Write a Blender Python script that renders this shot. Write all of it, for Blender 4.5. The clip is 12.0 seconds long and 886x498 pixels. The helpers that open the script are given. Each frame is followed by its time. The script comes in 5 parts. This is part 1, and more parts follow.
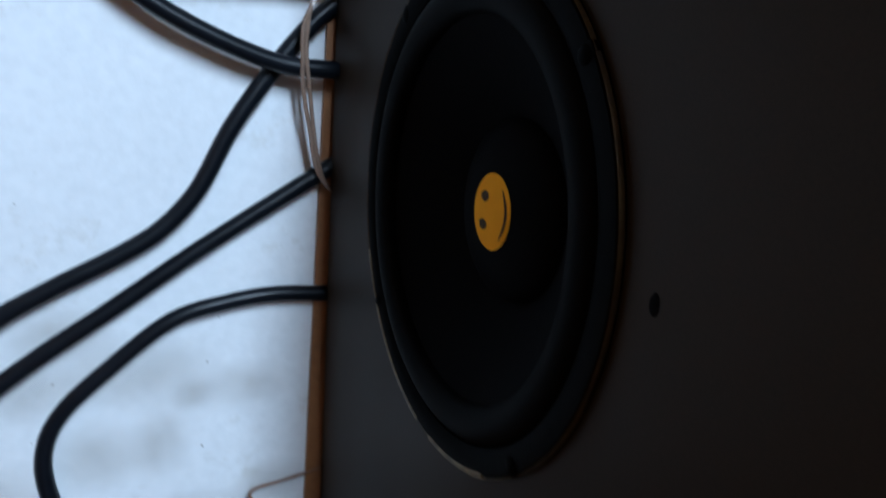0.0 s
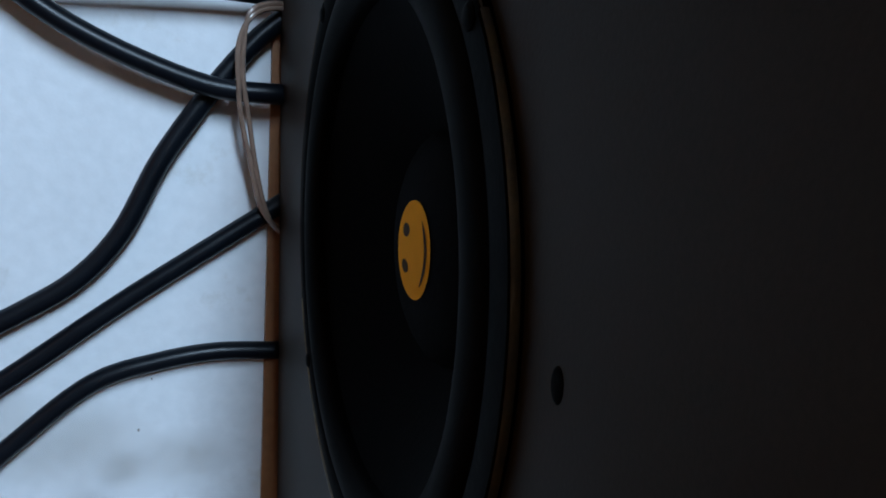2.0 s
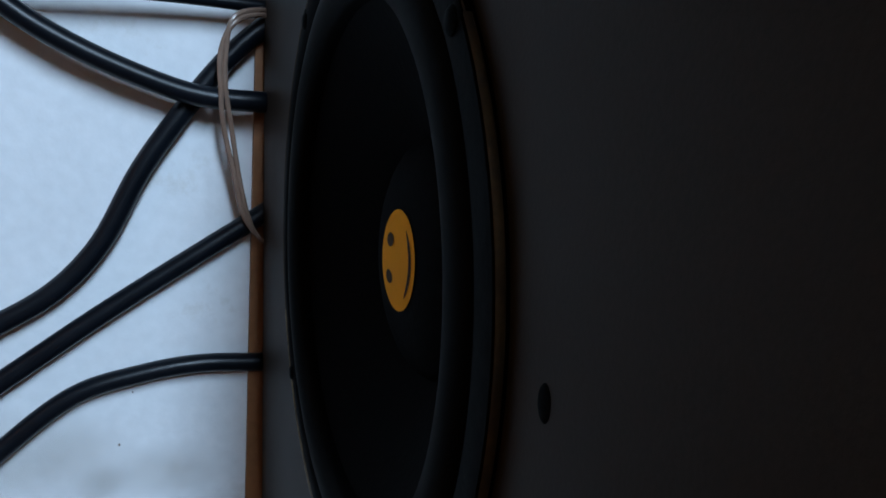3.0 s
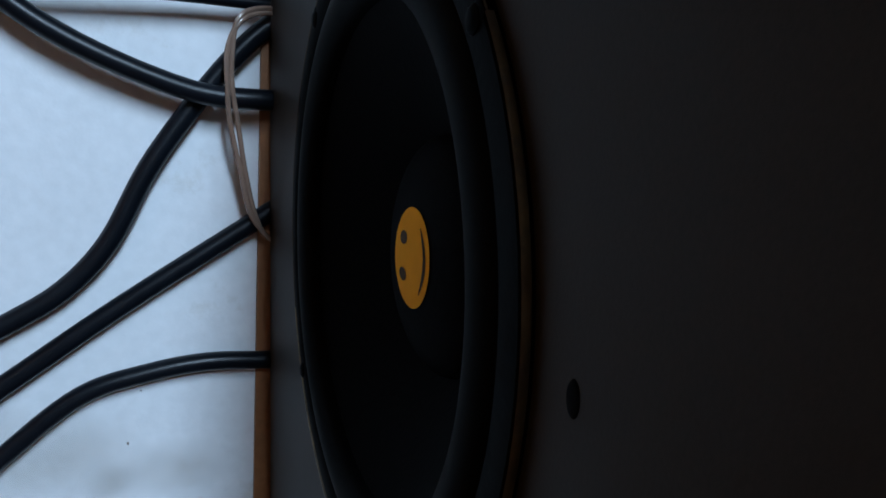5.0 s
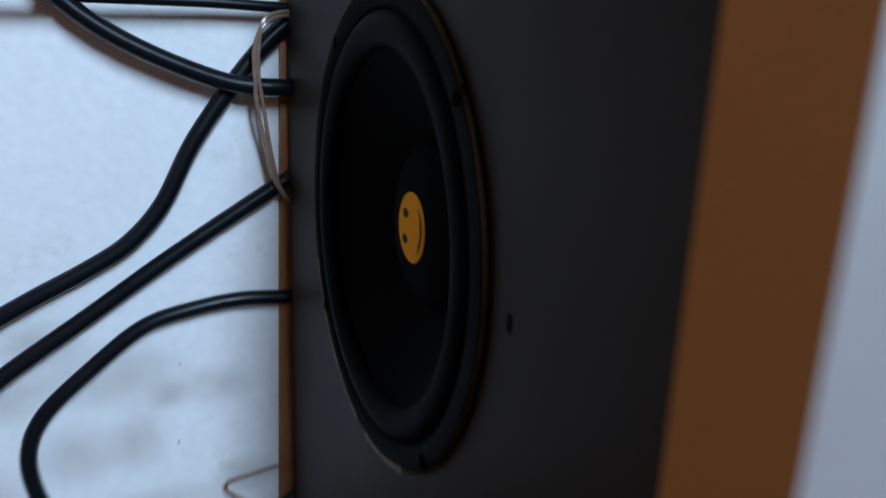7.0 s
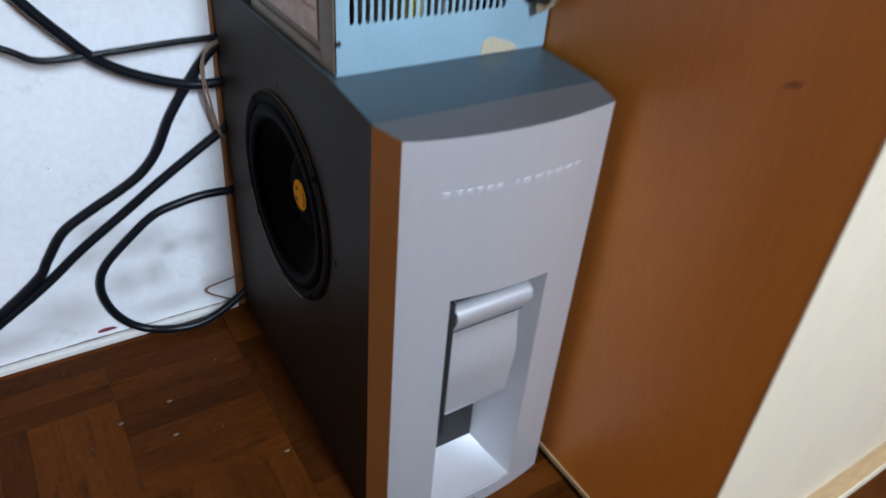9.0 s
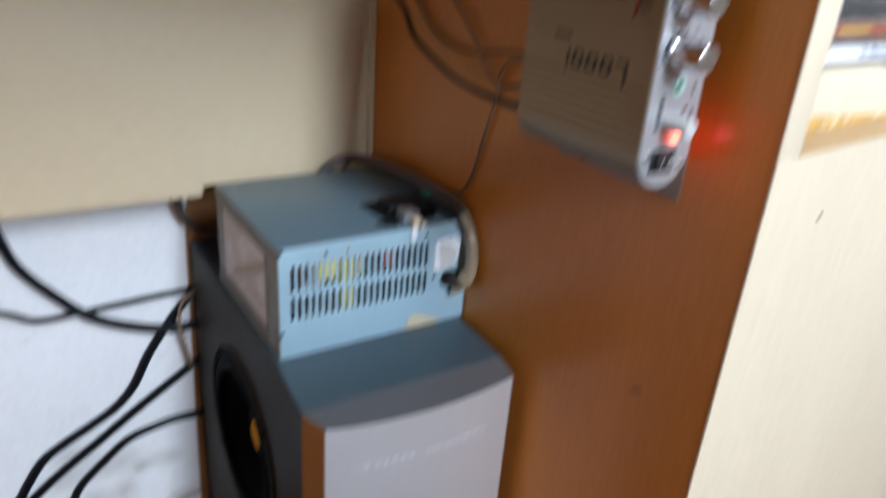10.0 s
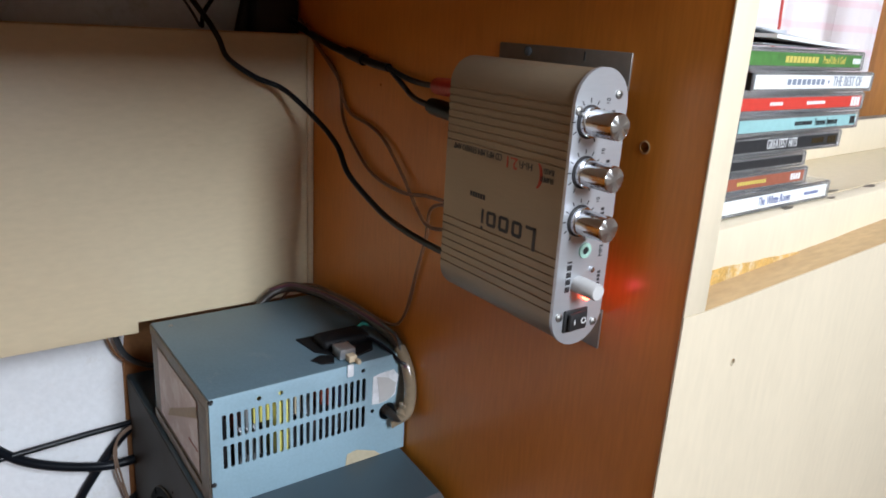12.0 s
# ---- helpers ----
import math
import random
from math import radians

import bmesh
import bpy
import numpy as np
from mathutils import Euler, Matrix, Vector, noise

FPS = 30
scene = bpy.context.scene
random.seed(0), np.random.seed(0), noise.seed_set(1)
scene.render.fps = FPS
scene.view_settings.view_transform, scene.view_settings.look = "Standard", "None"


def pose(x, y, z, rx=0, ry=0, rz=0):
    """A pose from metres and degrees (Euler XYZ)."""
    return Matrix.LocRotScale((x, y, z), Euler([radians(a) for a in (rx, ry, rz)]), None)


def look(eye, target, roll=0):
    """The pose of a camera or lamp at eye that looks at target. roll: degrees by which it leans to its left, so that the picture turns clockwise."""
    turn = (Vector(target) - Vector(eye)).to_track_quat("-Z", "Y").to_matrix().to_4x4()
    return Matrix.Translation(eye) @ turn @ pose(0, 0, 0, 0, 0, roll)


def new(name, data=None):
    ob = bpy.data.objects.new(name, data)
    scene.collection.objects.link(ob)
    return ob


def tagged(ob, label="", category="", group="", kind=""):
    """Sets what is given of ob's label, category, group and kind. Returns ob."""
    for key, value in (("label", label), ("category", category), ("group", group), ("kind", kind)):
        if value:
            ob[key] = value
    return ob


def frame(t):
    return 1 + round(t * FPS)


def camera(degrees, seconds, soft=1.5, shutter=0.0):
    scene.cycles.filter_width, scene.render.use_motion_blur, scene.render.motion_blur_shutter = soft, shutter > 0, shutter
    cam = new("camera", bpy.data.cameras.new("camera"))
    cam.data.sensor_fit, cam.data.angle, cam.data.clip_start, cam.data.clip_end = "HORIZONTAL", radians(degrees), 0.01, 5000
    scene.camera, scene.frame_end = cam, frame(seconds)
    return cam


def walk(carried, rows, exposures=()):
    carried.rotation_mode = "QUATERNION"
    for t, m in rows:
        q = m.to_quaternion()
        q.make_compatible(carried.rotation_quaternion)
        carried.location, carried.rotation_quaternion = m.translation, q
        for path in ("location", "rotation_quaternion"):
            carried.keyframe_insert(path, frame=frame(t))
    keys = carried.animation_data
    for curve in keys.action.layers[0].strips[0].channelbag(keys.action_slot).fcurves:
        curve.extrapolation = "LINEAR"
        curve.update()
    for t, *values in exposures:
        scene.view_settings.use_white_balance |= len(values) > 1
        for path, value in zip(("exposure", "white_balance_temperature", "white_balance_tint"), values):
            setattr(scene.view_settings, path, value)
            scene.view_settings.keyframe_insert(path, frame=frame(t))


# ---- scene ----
cam = camera(63.5, 12.0, soft=1.7, shutter=0.9)
PATH = [
    (0, (-0.1035, -0.1106, 0.2483), (0.0235, 0.1523, 0.1792), 4.05),
    (0.5, (-0.0894, -0.1029, 0.2508), (0.0209, 0.1705, 0.1954), 1.18),
    (1, (-0.0666, -0.0882, 0.2539), (0.0360, 0.1901, 0.2088), 1.52),
    (1.5, (-0.0538, -0.0846, 0.2471), (0.0523, 0.1913, 0.1963), 0.62),
    (2, (-0.0513, -0.0800, 0.2387), (0.0585, 0.1946, 0.1886), 2.70),
    (2.5, (-0.0487, -0.0773, 0.2389), (0.0650, 0.1962, 0.1913), 2.29),
    (3, (-0.0492, -0.0769, 0.2388), (0.0652, 0.1965, 0.1919), 2.55),
    (5, (-0.0530, -0.0761, 0.2389), (0.0623, 0.1967, 0.1907), 2.23),
    (5.5, (-0.0522, -0.0752, 0.2389), (0.0634, 0.1975, 0.1907), 2.14),
    (6, (-0.0531, -0.0758, 0.2389), (0.0631, 0.1965, 0.1905), 2.22),
    (6.5, (-0.0571, -0.0836, 0.2406), (0.0597, 0.1875, 0.1873), 2.01),
    (7, (-0.0831, -0.1377, 0.2641), (0.0380, 0.1260, 0.1881), 2.32),
    (7.2, (-0.0962, -0.1653, 0.2768), (0.0353, 0.0909, 0.1927), 3.20),
    (8.8, (-0.1636, -0.3370, 0.4664), (-0.0209, -0.1353, 0.2963), 4.67),
    (9, (-0.1624, -0.3576, 0.4932), (-0.0233, -0.1554, 0.3207), 4.94),
    (9.1, (-0.1641, -0.3656, 0.5023), (-0.0251, -0.1625, 0.3307), 5.03),
    (9.3, (-0.1620, -0.3790, 0.5300), (-0.0257, -0.1750, 0.3573), 5.30),
    (9.5, (-0.1628, -0.3933, 0.5516), (-0.0211, -0.1840, 0.3899), 4.87),
    (10, (-0.1440, -0.4057, 0.6116), (0.0086, -0.1777, 0.4903), 4.42),
    (10.5, (-0.1371, -0.4152, 0.6473), (0.0308, -0.1865, 0.5497), 4.89),
    (11, (-0.1339, -0.4143, 0.6523), (0.0359, -0.1847, 0.5603), 4.46),
    (11.5, (-0.1255, -0.4091, 0.6512), (0.0451, -0.1799, 0.5597), 4.14),
    (12, (-0.1229, -0.4088, 0.6521), (0.0467, -0.1781, 0.5625), 3.37),
]

walk(cam, [(t, look(eye, target, roll)) for t, eye, target, roll in PATH],
     exposures=[(0.0, -0.05, 5600, 2), (1.0, -0.15, 5550, 2), (2.0, -0.42, 5500, 1), (6.5, -0.40, 5500, 1), (7.2, -0.18, 5700, 4), (8.8, -0.05, 6200, 8), (10.0, -0.07, 6600, 10), (10.5, -0.17, 6850, 11), (12.0, -0.20, 6950, 11)])

# ---- world and light ----
world = bpy.data.worlds.new("world")
scene.world = world
world.use_nodes = True
wn = world.node_tree
sky = wn.nodes.new("ShaderNodeTexSky")
sky.sky_type, sky.sun_disc = "NISHITA", False
sky.sun_elevation, sky.sun_rotation = radians(35), radians(160)
wn.links.new(sky.outputs[0], wn.nodes["Background"].inputs[0])
wn.nodes["Background"].inputs[1].default_value = 0.1


def area_lamp(name, m, sx, sy, watts, color):
    data = bpy.data.lights.new(name, "AREA")
    data.shape, data.size, data.size_y, data.energy, data.color = "RECTANGLE", sx, sy, watts, color
    ob = new(name, data)
    ob.matrix_basis = m
    return ob


# daylight in the window behind the camera and in the curtained window beside the shelf
area_lamp("window_daylight", look((0.065, -1.52, 1.34), (0.065, 0.2, 1.04)), 0.24, 0.82, 57, (0.72, 0.84, 1.0))
area_lamp("curtain_daylight", look((0.95, 0.36, 1.0), (0.9, -0.4, 0.8)), 0.8, 1.1, 12, (0.76, 0.86, 1.0))
led = bpy.data.lights.new("led_glow", "POINT")
led.energy, led.color, led.shadow_soft_size = 0.0048, (1.0, 0.06, 0.15), 0.002
new("led_glow", led).location = (0.1364, -0.1850, 0.5285)


# ---- materials ----
def material(name, color, rough=0.5, metal=0.0, vary=0.12, size=0.05, fine=0.004, bump=0.15, stretch=(1, 1, 1), tint=None,
             spots=None, per_piece=0.0, coat=0.0, gloss_vary=0.12, spec=0.5):
    """A surface with variation at two scales, a fine relief and, where given, blotches of a second colour."""
    m = bpy.data.materials.new(name)
    m.use_nodes = True
    nt = m.node_tree
    n, k = nt.nodes, nt.links
    p = n["Principled BSDF"]
    p.inputs["Metallic"].default_value = metal
    p.inputs["Coat Weight"].default_value = coat
    p.inputs["Specular IOR Level"].default_value = spec
    co, mp = n.new("ShaderNodeTexCoord"), n.new("ShaderNodeMapping")
    mp.inputs["Scale"].default_value = stretch
    k.new(co.outputs["Object"], mp.inputs[0])
    big, small = n.new("ShaderNodeTexNoise"), n.new("ShaderNodeTexNoise")
    big.inputs["Scale"].default_value, small.inputs["Scale"].default_value = 1 / size, 1 / fine
    big.inputs["Detail"].default_value, small.inputs["Detail"].default_value = 5, 3
    k.new(mp.outputs[0], big.inputs[0]), k.new(mp.outputs[0], small.inputs[0])
    both = n.new("ShaderNodeMath")
    both.operation = "ADD"
    k.new(big.outputs[0], both.inputs[0]), k.new(small.outputs[0], both.inputs[1])
    last = both.outputs[0]
    if per_piece:
        info, mul = n.new("ShaderNodeObjectInfo"), n.new("ShaderNodeMath")
        mul.operation = "MULTIPLY_ADD"
        mul.inputs[1].default_value = per_piece
        k.new(info.outputs["Random"], mul.inputs[0]), k.new(last, mul.inputs[2])
        far_off = n.new("ShaderNodeMath")
        far_off.operation = "MULTIPLY"
        far_off.inputs[1].default_value = 9.0
        k.new(info.outputs["Random"], far_off.inputs[0]), k.new(far_off.outputs[0], mp.inputs["Location"])
        last = mul.outputs[0]
    ramp = n.new("ShaderNodeMapRange")
    ramp.inputs[1].default_value, ramp.inputs[2].default_value = 0.7, 1.3 + per_piece
    k.new(last, ramp.inputs[0])
    mix = n.new("ShaderNodeMix")
    mix.data_type = "RGBA"
    other = tint or [c * (1 + vary) for c in color]
    mix.inputs[6].default_value = (*[c * (1 - vary) for c in color], 1)
    mix.inputs[7].default_value = (*[min(1, c) for c in other], 1)
    k.new(ramp.outputs[0], mix.inputs[0])
    col = mix.outputs[2]
    if spots:
        scol, ssize, lo, hi = spots
        sn, sr, sm = n.new("ShaderNodeTexNoise"), n.new("ShaderNodeMapRange"), n.new("ShaderNodeMix")
        sn.inputs["Scale"].default_value, sn.inputs["Detail"].default_value, sn.inputs["Roughness"].default_value = 1 / ssize, 8, 0.7
        sr.inputs[1].default_value, sr.inputs[2].default_value = lo, hi
        sm.data_type = "RGBA"
        sm.inputs[7].default_value = (*scol, 1)
        k.new(mp.outputs[0], sn.inputs[0]), k.new(sn.outputs[0], sr.inputs[0]), k.new(sr.outputs[0], sm.inputs[0])
        k.new(col, sm.inputs[6])
        col = sm.outputs[2]
    k.new(col, p.inputs["Base Color"])
    rr = n.new("ShaderNodeMapRange")
    rr.inputs[3].default_value, rr.inputs[4].default_value = max(0.02, rough - gloss_vary / 2), min(1, rough + gloss_vary / 2)
    k.new(big.outputs[0], rr.inputs[0]), k.new(rr.outputs[0], p.inputs["Roughness"])
    if bump:
        b = n.new("ShaderNodeBump")
        b.inputs["Strength"].default_value, b.inputs["Distance"].default_value = bump, 0.001
        k.new(small.outputs[0], b.inputs["Height"]), k.new(b.outputs[0], p.inputs["Normal"])
    return m


def glow(name, color, strength):
    m = material(name, color, 0.3, bump=0)
    p = m.node_tree.nodes["Principled BSDF"]
    p.inputs["Emission Color"].default_value, p.inputs["Emission Strength"].default_value = (*color, 1), strength
    return m


def clear(name, color, rough=0.1, through_part=0.8):
    m = material(name, color, rough, bump=0.05)
    m.node_tree.nodes["Principled BSDF"].inputs["Transmission Weight"].default_value = through_part
    return m


M_WALL = material("white_wall_paint", (0.76, 0.77, 0.79), 0.75, vary=0.05, size=0.10, fine=0.005, bump=0.2,
                  spots=((0.48, 0.44, 0.37), 0.06, 0.58, 0.82))
M_SIDE = material("brown_bounce_paint", (0.36, 0.27, 0.19), 0.8, vary=0.06, size=0.4)
M_ROOM = material("room_paint", (0.52, 0.46, 0.39), 0.8, vary=0.05, size=0.4)
M_CEIL = material("ceiling_paint", (0.75, 0.75, 0.73), 0.85, vary=0.03, size=0.4)
M_SKIRT = material("white_skirting_paint", (0.72, 0.70, 0.66), 0.5, vary=0.08, size=0.03, spots=((0.35, 0.30, 0.24), 0.03, 0.6, 0.75))
M_OAK = material("oiled_parquet", (0.034, 0.0085, 0.0012), 0.5, spec=0.07, vary=0.40, size=0.03, fine=0.003, bump=0.25, stretch=(0.25, 1, 1), per_piece=0.95,
                 tint=(0.118, 0.032, 0.0040), spots=((0.019, 0.007, 0.002), 0.016, 0.56, 0.72))
M_OAK2 = material("oiled_parquet_across", (0.034, 0.0085, 0.0012), 0.5, spec=0.07, vary=0.40, size=0.03, fine=0.003, bump=0.25, stretch=(1, 0.25, 1),
                  per_piece=0.95, tint=(0.118, 0.032, 0.0040), spots=((0.019, 0.007, 0.002), 0.016, 0.56, 0.72))
M_JOINT = material("dark_joint_dust", (0.022, 0.012, 0.007), 0.8, vary=0.2)
M_VENEER = material("brown_wood_veneer", (0.56, 0.185, 0.024), 0.34, spec=0.5, vary=0.05, size=0.05, fine=0.0022, bump=0.025, stretch=(1, 1, 0.10),
                    tint=(0.64, 0.225, 0.033))
M_KNOT = material("dark_wood_knot", (0.34, 0.108, 0.016), 0.4, vary=0.3, size=0.004)
M_PALE = material("pale_birch_veneer", (0.73, 0.62, 0.46), 0.45, vary=0.04, size=0.06, fine=0.004, bump=0.08, stretch=(1, 1, 0.2))
M_BOARD = material("pale_birch_board", (0.62, 0.51, 0.345), 0.42, vary=0.05, size=0.08, fine=0.004, bump=0.03, stretch=(0.35, 1, 1),
                   spots=((0.40, 0.27, 0.13), 0.06, 0.62, 0.8))
M_TAN = material("tan_raw_wood", (0.50, 0.33, 0.17), 0.6, vary=0.15, size=0.03, fine=0.003, stretch=(0.2, 1, 1))
M_GLUE = material("yellow_dried_glue", (0.60, 0.35, 0.105), 0.5, vary=0.3, size=0.012, fine=0.002, bump=0.5, spots=((0.72, 0.60, 0.42), 0.007, 0.50, 0.64))
M_HARD = material("brown_hardboard", (0.26, 0.11, 0.04), 0.6, vary=0.15, size=0.03)
M_VINYL = material("black_grained_vinyl", (0.0212, 0.0142, 0.0076), 0.52, spec=0.10, vary=0.14, size=0.06, fine=0.0008, bump=0.04)
M_SILVER = material("brushed_silver_plastic", (0.62, 0.62, 0.64), 0.34, 0.55, vary=0.03, size=0.06, fine=0.0015, bump=0.03, stretch=(1, 1, 0.15))
M_CHAMFER = material("brown_chamfer_reflection", (0.225, 0.084, 0.022), 0.45, 0.2, spec=0.3, vary=0.06, size=0.05, fine=0.001, bump=0.03)
M_LETTER = material("bright_silver_paint", (0.66, 0.66, 0.69), 0.36, 0.45, vary=0.03)
# vinyl top's grey reflection, then the slope's lighter lit tone, both as base colour
M_TOPSHEEN = material("grey_top_sheen", (0.043, 0.066, 0.080), 0.38, spec=0.45, vary=0.05, fine=0.001, bump=0.03)
M_CAPSLOPE = material("painted_tone_grey", (0.115, 0.115, 0.120), 0.36, 0.25, vary=0.04, fine=0.001, bump=0.03)
M_DARK = material("matt_black_plastic", (0.012, 0.012, 0.013), 0.6, vary=0.2)
M_RUBBER = material("black_rubber_surround", (0.0018, 0.0018, 0.0020), 0.6, vary=0.2, bump=0.05, spec=0.03)
M_CONE = material("black_paper_cone", (0.0024, 0.0024, 0.0028), 0.75, vary=0.25, fine=0.002, bump=0.15, spec=0.03)
M_RIM = material("worn_black_rim", (0.0022, 0.0022, 0.0022), 0.5, 0.0, vary=0.3, spots=((0.10, 0.075, 0.035), 0.012, 0.66, 0.74), spec=0.01)
M_RIMEDGE = material("worn_brass_rim_edge", (0.066, 0.044, 0.016), 0.45, 0.3, vary=0.4, size=0.01, spots=((0.03, 0.025, 0.02), 0.014, 0.48, 0.6))
M_RIMWEAR = material("worn_olive_rim", (0.150, 0.122, 0.062), 0.6, vary=0.4, size=0.008, spots=((0.02, 0.018, 0.014), 0.010, 0.55, 0.66))
M_YELLOW = material("yellow_sticker_paper", (0.80, 0.36, 0.008), 0.7, vary=0.04, spec=0.05)
M_INK = material("black_ink", (0.02, 0.018, 0.02), 0.5, vary=0.05, bump=0)
M_GREYINK = material("grey_ink", (0.055, 0.036, 0.016), 0.6, vary=0.05, bump=0, spec=0.05)
M_LIGHTINK = material("slate_ink", (0.20, 0.23, 0.30), 0.5, vary=0.05, bump=0)
M_REDINK = material("red_ink", (0.42, 0.04, 0.015), 0.5, vary=0.05, bump=0)
M_WHITEINK = material("white_ink", (0.8, 0.8, 0.8), 0.5, vary=0.03, bump=0)
M_BLUEINK = material("blue_ink", (0.10, 0.13, 0.30), 0.5, vary=0.05, bump=0)
M_GOLDINK = material("gold_ink", (0.62, 0.50, 0.12), 0.5, vary=0.05, bump=0)
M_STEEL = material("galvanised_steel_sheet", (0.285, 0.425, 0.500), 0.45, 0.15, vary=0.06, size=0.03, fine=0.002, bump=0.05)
# about half as bright as the other steel sheets
M_STEELTOP = material("darker_steel_lid", (0.125, 0.200, 0.245), 0.40, 0.25, vary=0.08, size=0.04, fine=0.002, bump=0.05,
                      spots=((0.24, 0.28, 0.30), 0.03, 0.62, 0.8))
M_FRAME = material("dull_steel_frame", (0.165, 0.135, 0.10), 0.5, 0.4, vary=0.2, size=0.02)
M_LABEL = material("faded_pink_label", (0.55, 0.47, 0.44), 0.5, vary=0.08, size=0.02, spots=((0.66, 0.62, 0.60), 0.02, 0.5, 0.6))
M_BROWNTAPE = material("beige_masking_tape", (0.42, 0.36, 0.25), 0.6, vary=0.1)
M_SILVERTAPE = material("silver_foil_sticker", (0.78, 0.80, 0.83), 0.3, 0.1, vary=0.1, size=0.008, bump=0.3)
M_PCB = material("dark_components", (0.03, 0.028, 0.03), 0.5, vary=0.3, size=0.006)
M_COIL = material("yellow_coil_tape", (0.70, 0.62, 0.16), 0.4, vary=0.1)
M_REDCOMP = material("red_component", (0.45, 0.08, 0.04), 0.4, vary=0.1)
M_HEATSINK = material("grey_heat_sink", (0.45, 0.46, 0.48), 0.35, 0.6, vary=0.1)
M_PVC = material("black_cable_pvc", (0.0045, 0.006, 0.009), 0.33, spec=0.22, vary=0.2, size=0.02, bump=0.05)
M_GREYPVC = material("dark_grey_cable_pvc", (0.035, 0.038, 0.042), 0.4, vary=0.2, size=0.02, bump=0.05)
M_CLEARWIRE = clear("clear_copper_wire", (0.36, 0.25, 0.19), 0.2, 0.45)
M_BROWNWIRE = material("brown_copper_wire", (0.17, 0.075, 0.035), 0.4, vary=0.2, size=0.01)
M_SLEEVE = clear("clear_plastic_sleeve", (0.40, 0.31, 0.21), 0.12, 0.45)
M_HARNESS = material("dark_brown_wires", (0.030, 0.021, 0.016), 0.45, vary=0.3, size=0.006, bump=0.2)
M_TAPE = material("black_insulating_tape", (0.008, 0.008, 0.009), 0.55, vary=0.2, spec=0.15)
M_TIN = material("tinned_switch_metal", (0.36, 0.38, 0.40), 0.30, 0.75, vary=0.08, size=0.004)
M_PURPLE = material("purple_wire", (0.10, 0.03, 0.06), 0.4)
M_GREEN = material("green_wire", (0.03, 0.22, 0.17), 0.4)
M_CREAM = material("cream_connector_plastic", (0.62, 0.50, 0.34), 0.45, vary=0.08)
M_ALU = material("satin_champagne_aluminium", (0.30, 0.225, 0.150), 0.40, 0.45, vary=0.04, size=0.04, fine=0.001, bump=0.05, stretch=(1, 0.1, 1))
M_PLATE = material("brushed_aluminium_plate", (0.58, 0.60, 0.63), 0.40, 0.7, vary=0.03, size=0.03, fine=0.0008, bump=0.05, stretch=(0.1, 1, 1))
M_CHROME = material("polished_chrome", (0.66, 0.66, 0.68), 0.17, 1.0, vary=0.03, bump=0, gloss_vary=0.04)
M_SPUN = material("spun_aluminium_cap", (0.9, 0.9, 0.9), 0.28, 1.0, vary=0.05, fine=0.0006, bump=0.1)
M_ZINC = material("bare_zinc_bracket", (0.27, 0.25, 0.23), 0.42, 0.8, vary=0.08)
M_KNOBGREY = material("light_grey_plastic", (0.52, 0.51, 0.50), 0.4, vary=0.04)
M_TEAL = material("teal_jack_ring", (0.31, 0.50, 0.42), 0.4, vary=0.05)
M_LED = glow("red_led", (1.0, 0.10, 0.06), 14)
M_SCREW = material("nickel_screw", (0.36, 0.35, 0.33), 0.45, 0.9, vary=0.1)
M_REDPLUG = material("red_plug_plastic", (0.42, 0.03, 0.02), 0.35, vary=0.08)
M_CASE = clear("clear_polystyrene", (0.86, 0.86, 0.86), 0.06, 0.85)
M_TRAY = material("dark_disc_tray", (0.07, 0.06, 0.06), 0.4, vary=0.1)
M_PAPER = material("white_paper", (0.80, 0.80, 0.79), 0.6, vary=0.03)
M_SPINE_GREEN = material("green_printed_paper", (0.07, 0.20, 0.05), 0.5, vary=0.25, size=0.012)
M_SPINE_RED = material("red_printed_paper", (0.62, 0.05, 0.035), 0.5, vary=0.05)
M_SPINE_TEAL = material("teal_printed_paper", (0.28, 0.50, 0.50), 0.5, vary=0.08)
M_SPINE_BLACK = material("black_printed_paper", (0.025, 0.025, 0.027), 0.5, vary=0.1)
M_SPINE_BROWN = material("rust_printed_paper", (0.33, 0.10, 0.06), 0.5, vary=0.1)
M_GREYPAPER = material("grey_booklet_paper", (0.42, 0.44, 0.46), 0.45, vary=0.15, size=0.02)
M_COVER = material("slate_cover_paper", (0.50, 0.51, 0.55), 0.4, vary=0.2, size=0.02)
M_RED = material("red_cord_fibre", (0.55, 0.06, 0.05), 0.7)
M_FRAMEWOOD = material("orange_varnished_wood", (0.45, 0.19, 0.05), 0.35, vary=0.2, size=0.05, stretch=(1, 1, 0.1))
M_SMEAR = material("dark_red_paint", (0.16, 0.02, 0.025), 0.6, vary=0.2)
M_GRIME = material("brown_grime", (0.20, 0.15, 0.11), 0.85, vary=0.4, size=0.01)
M_DUST = material("pale_dust_crumb", (0.15, 0.12, 0.095), 0.8)


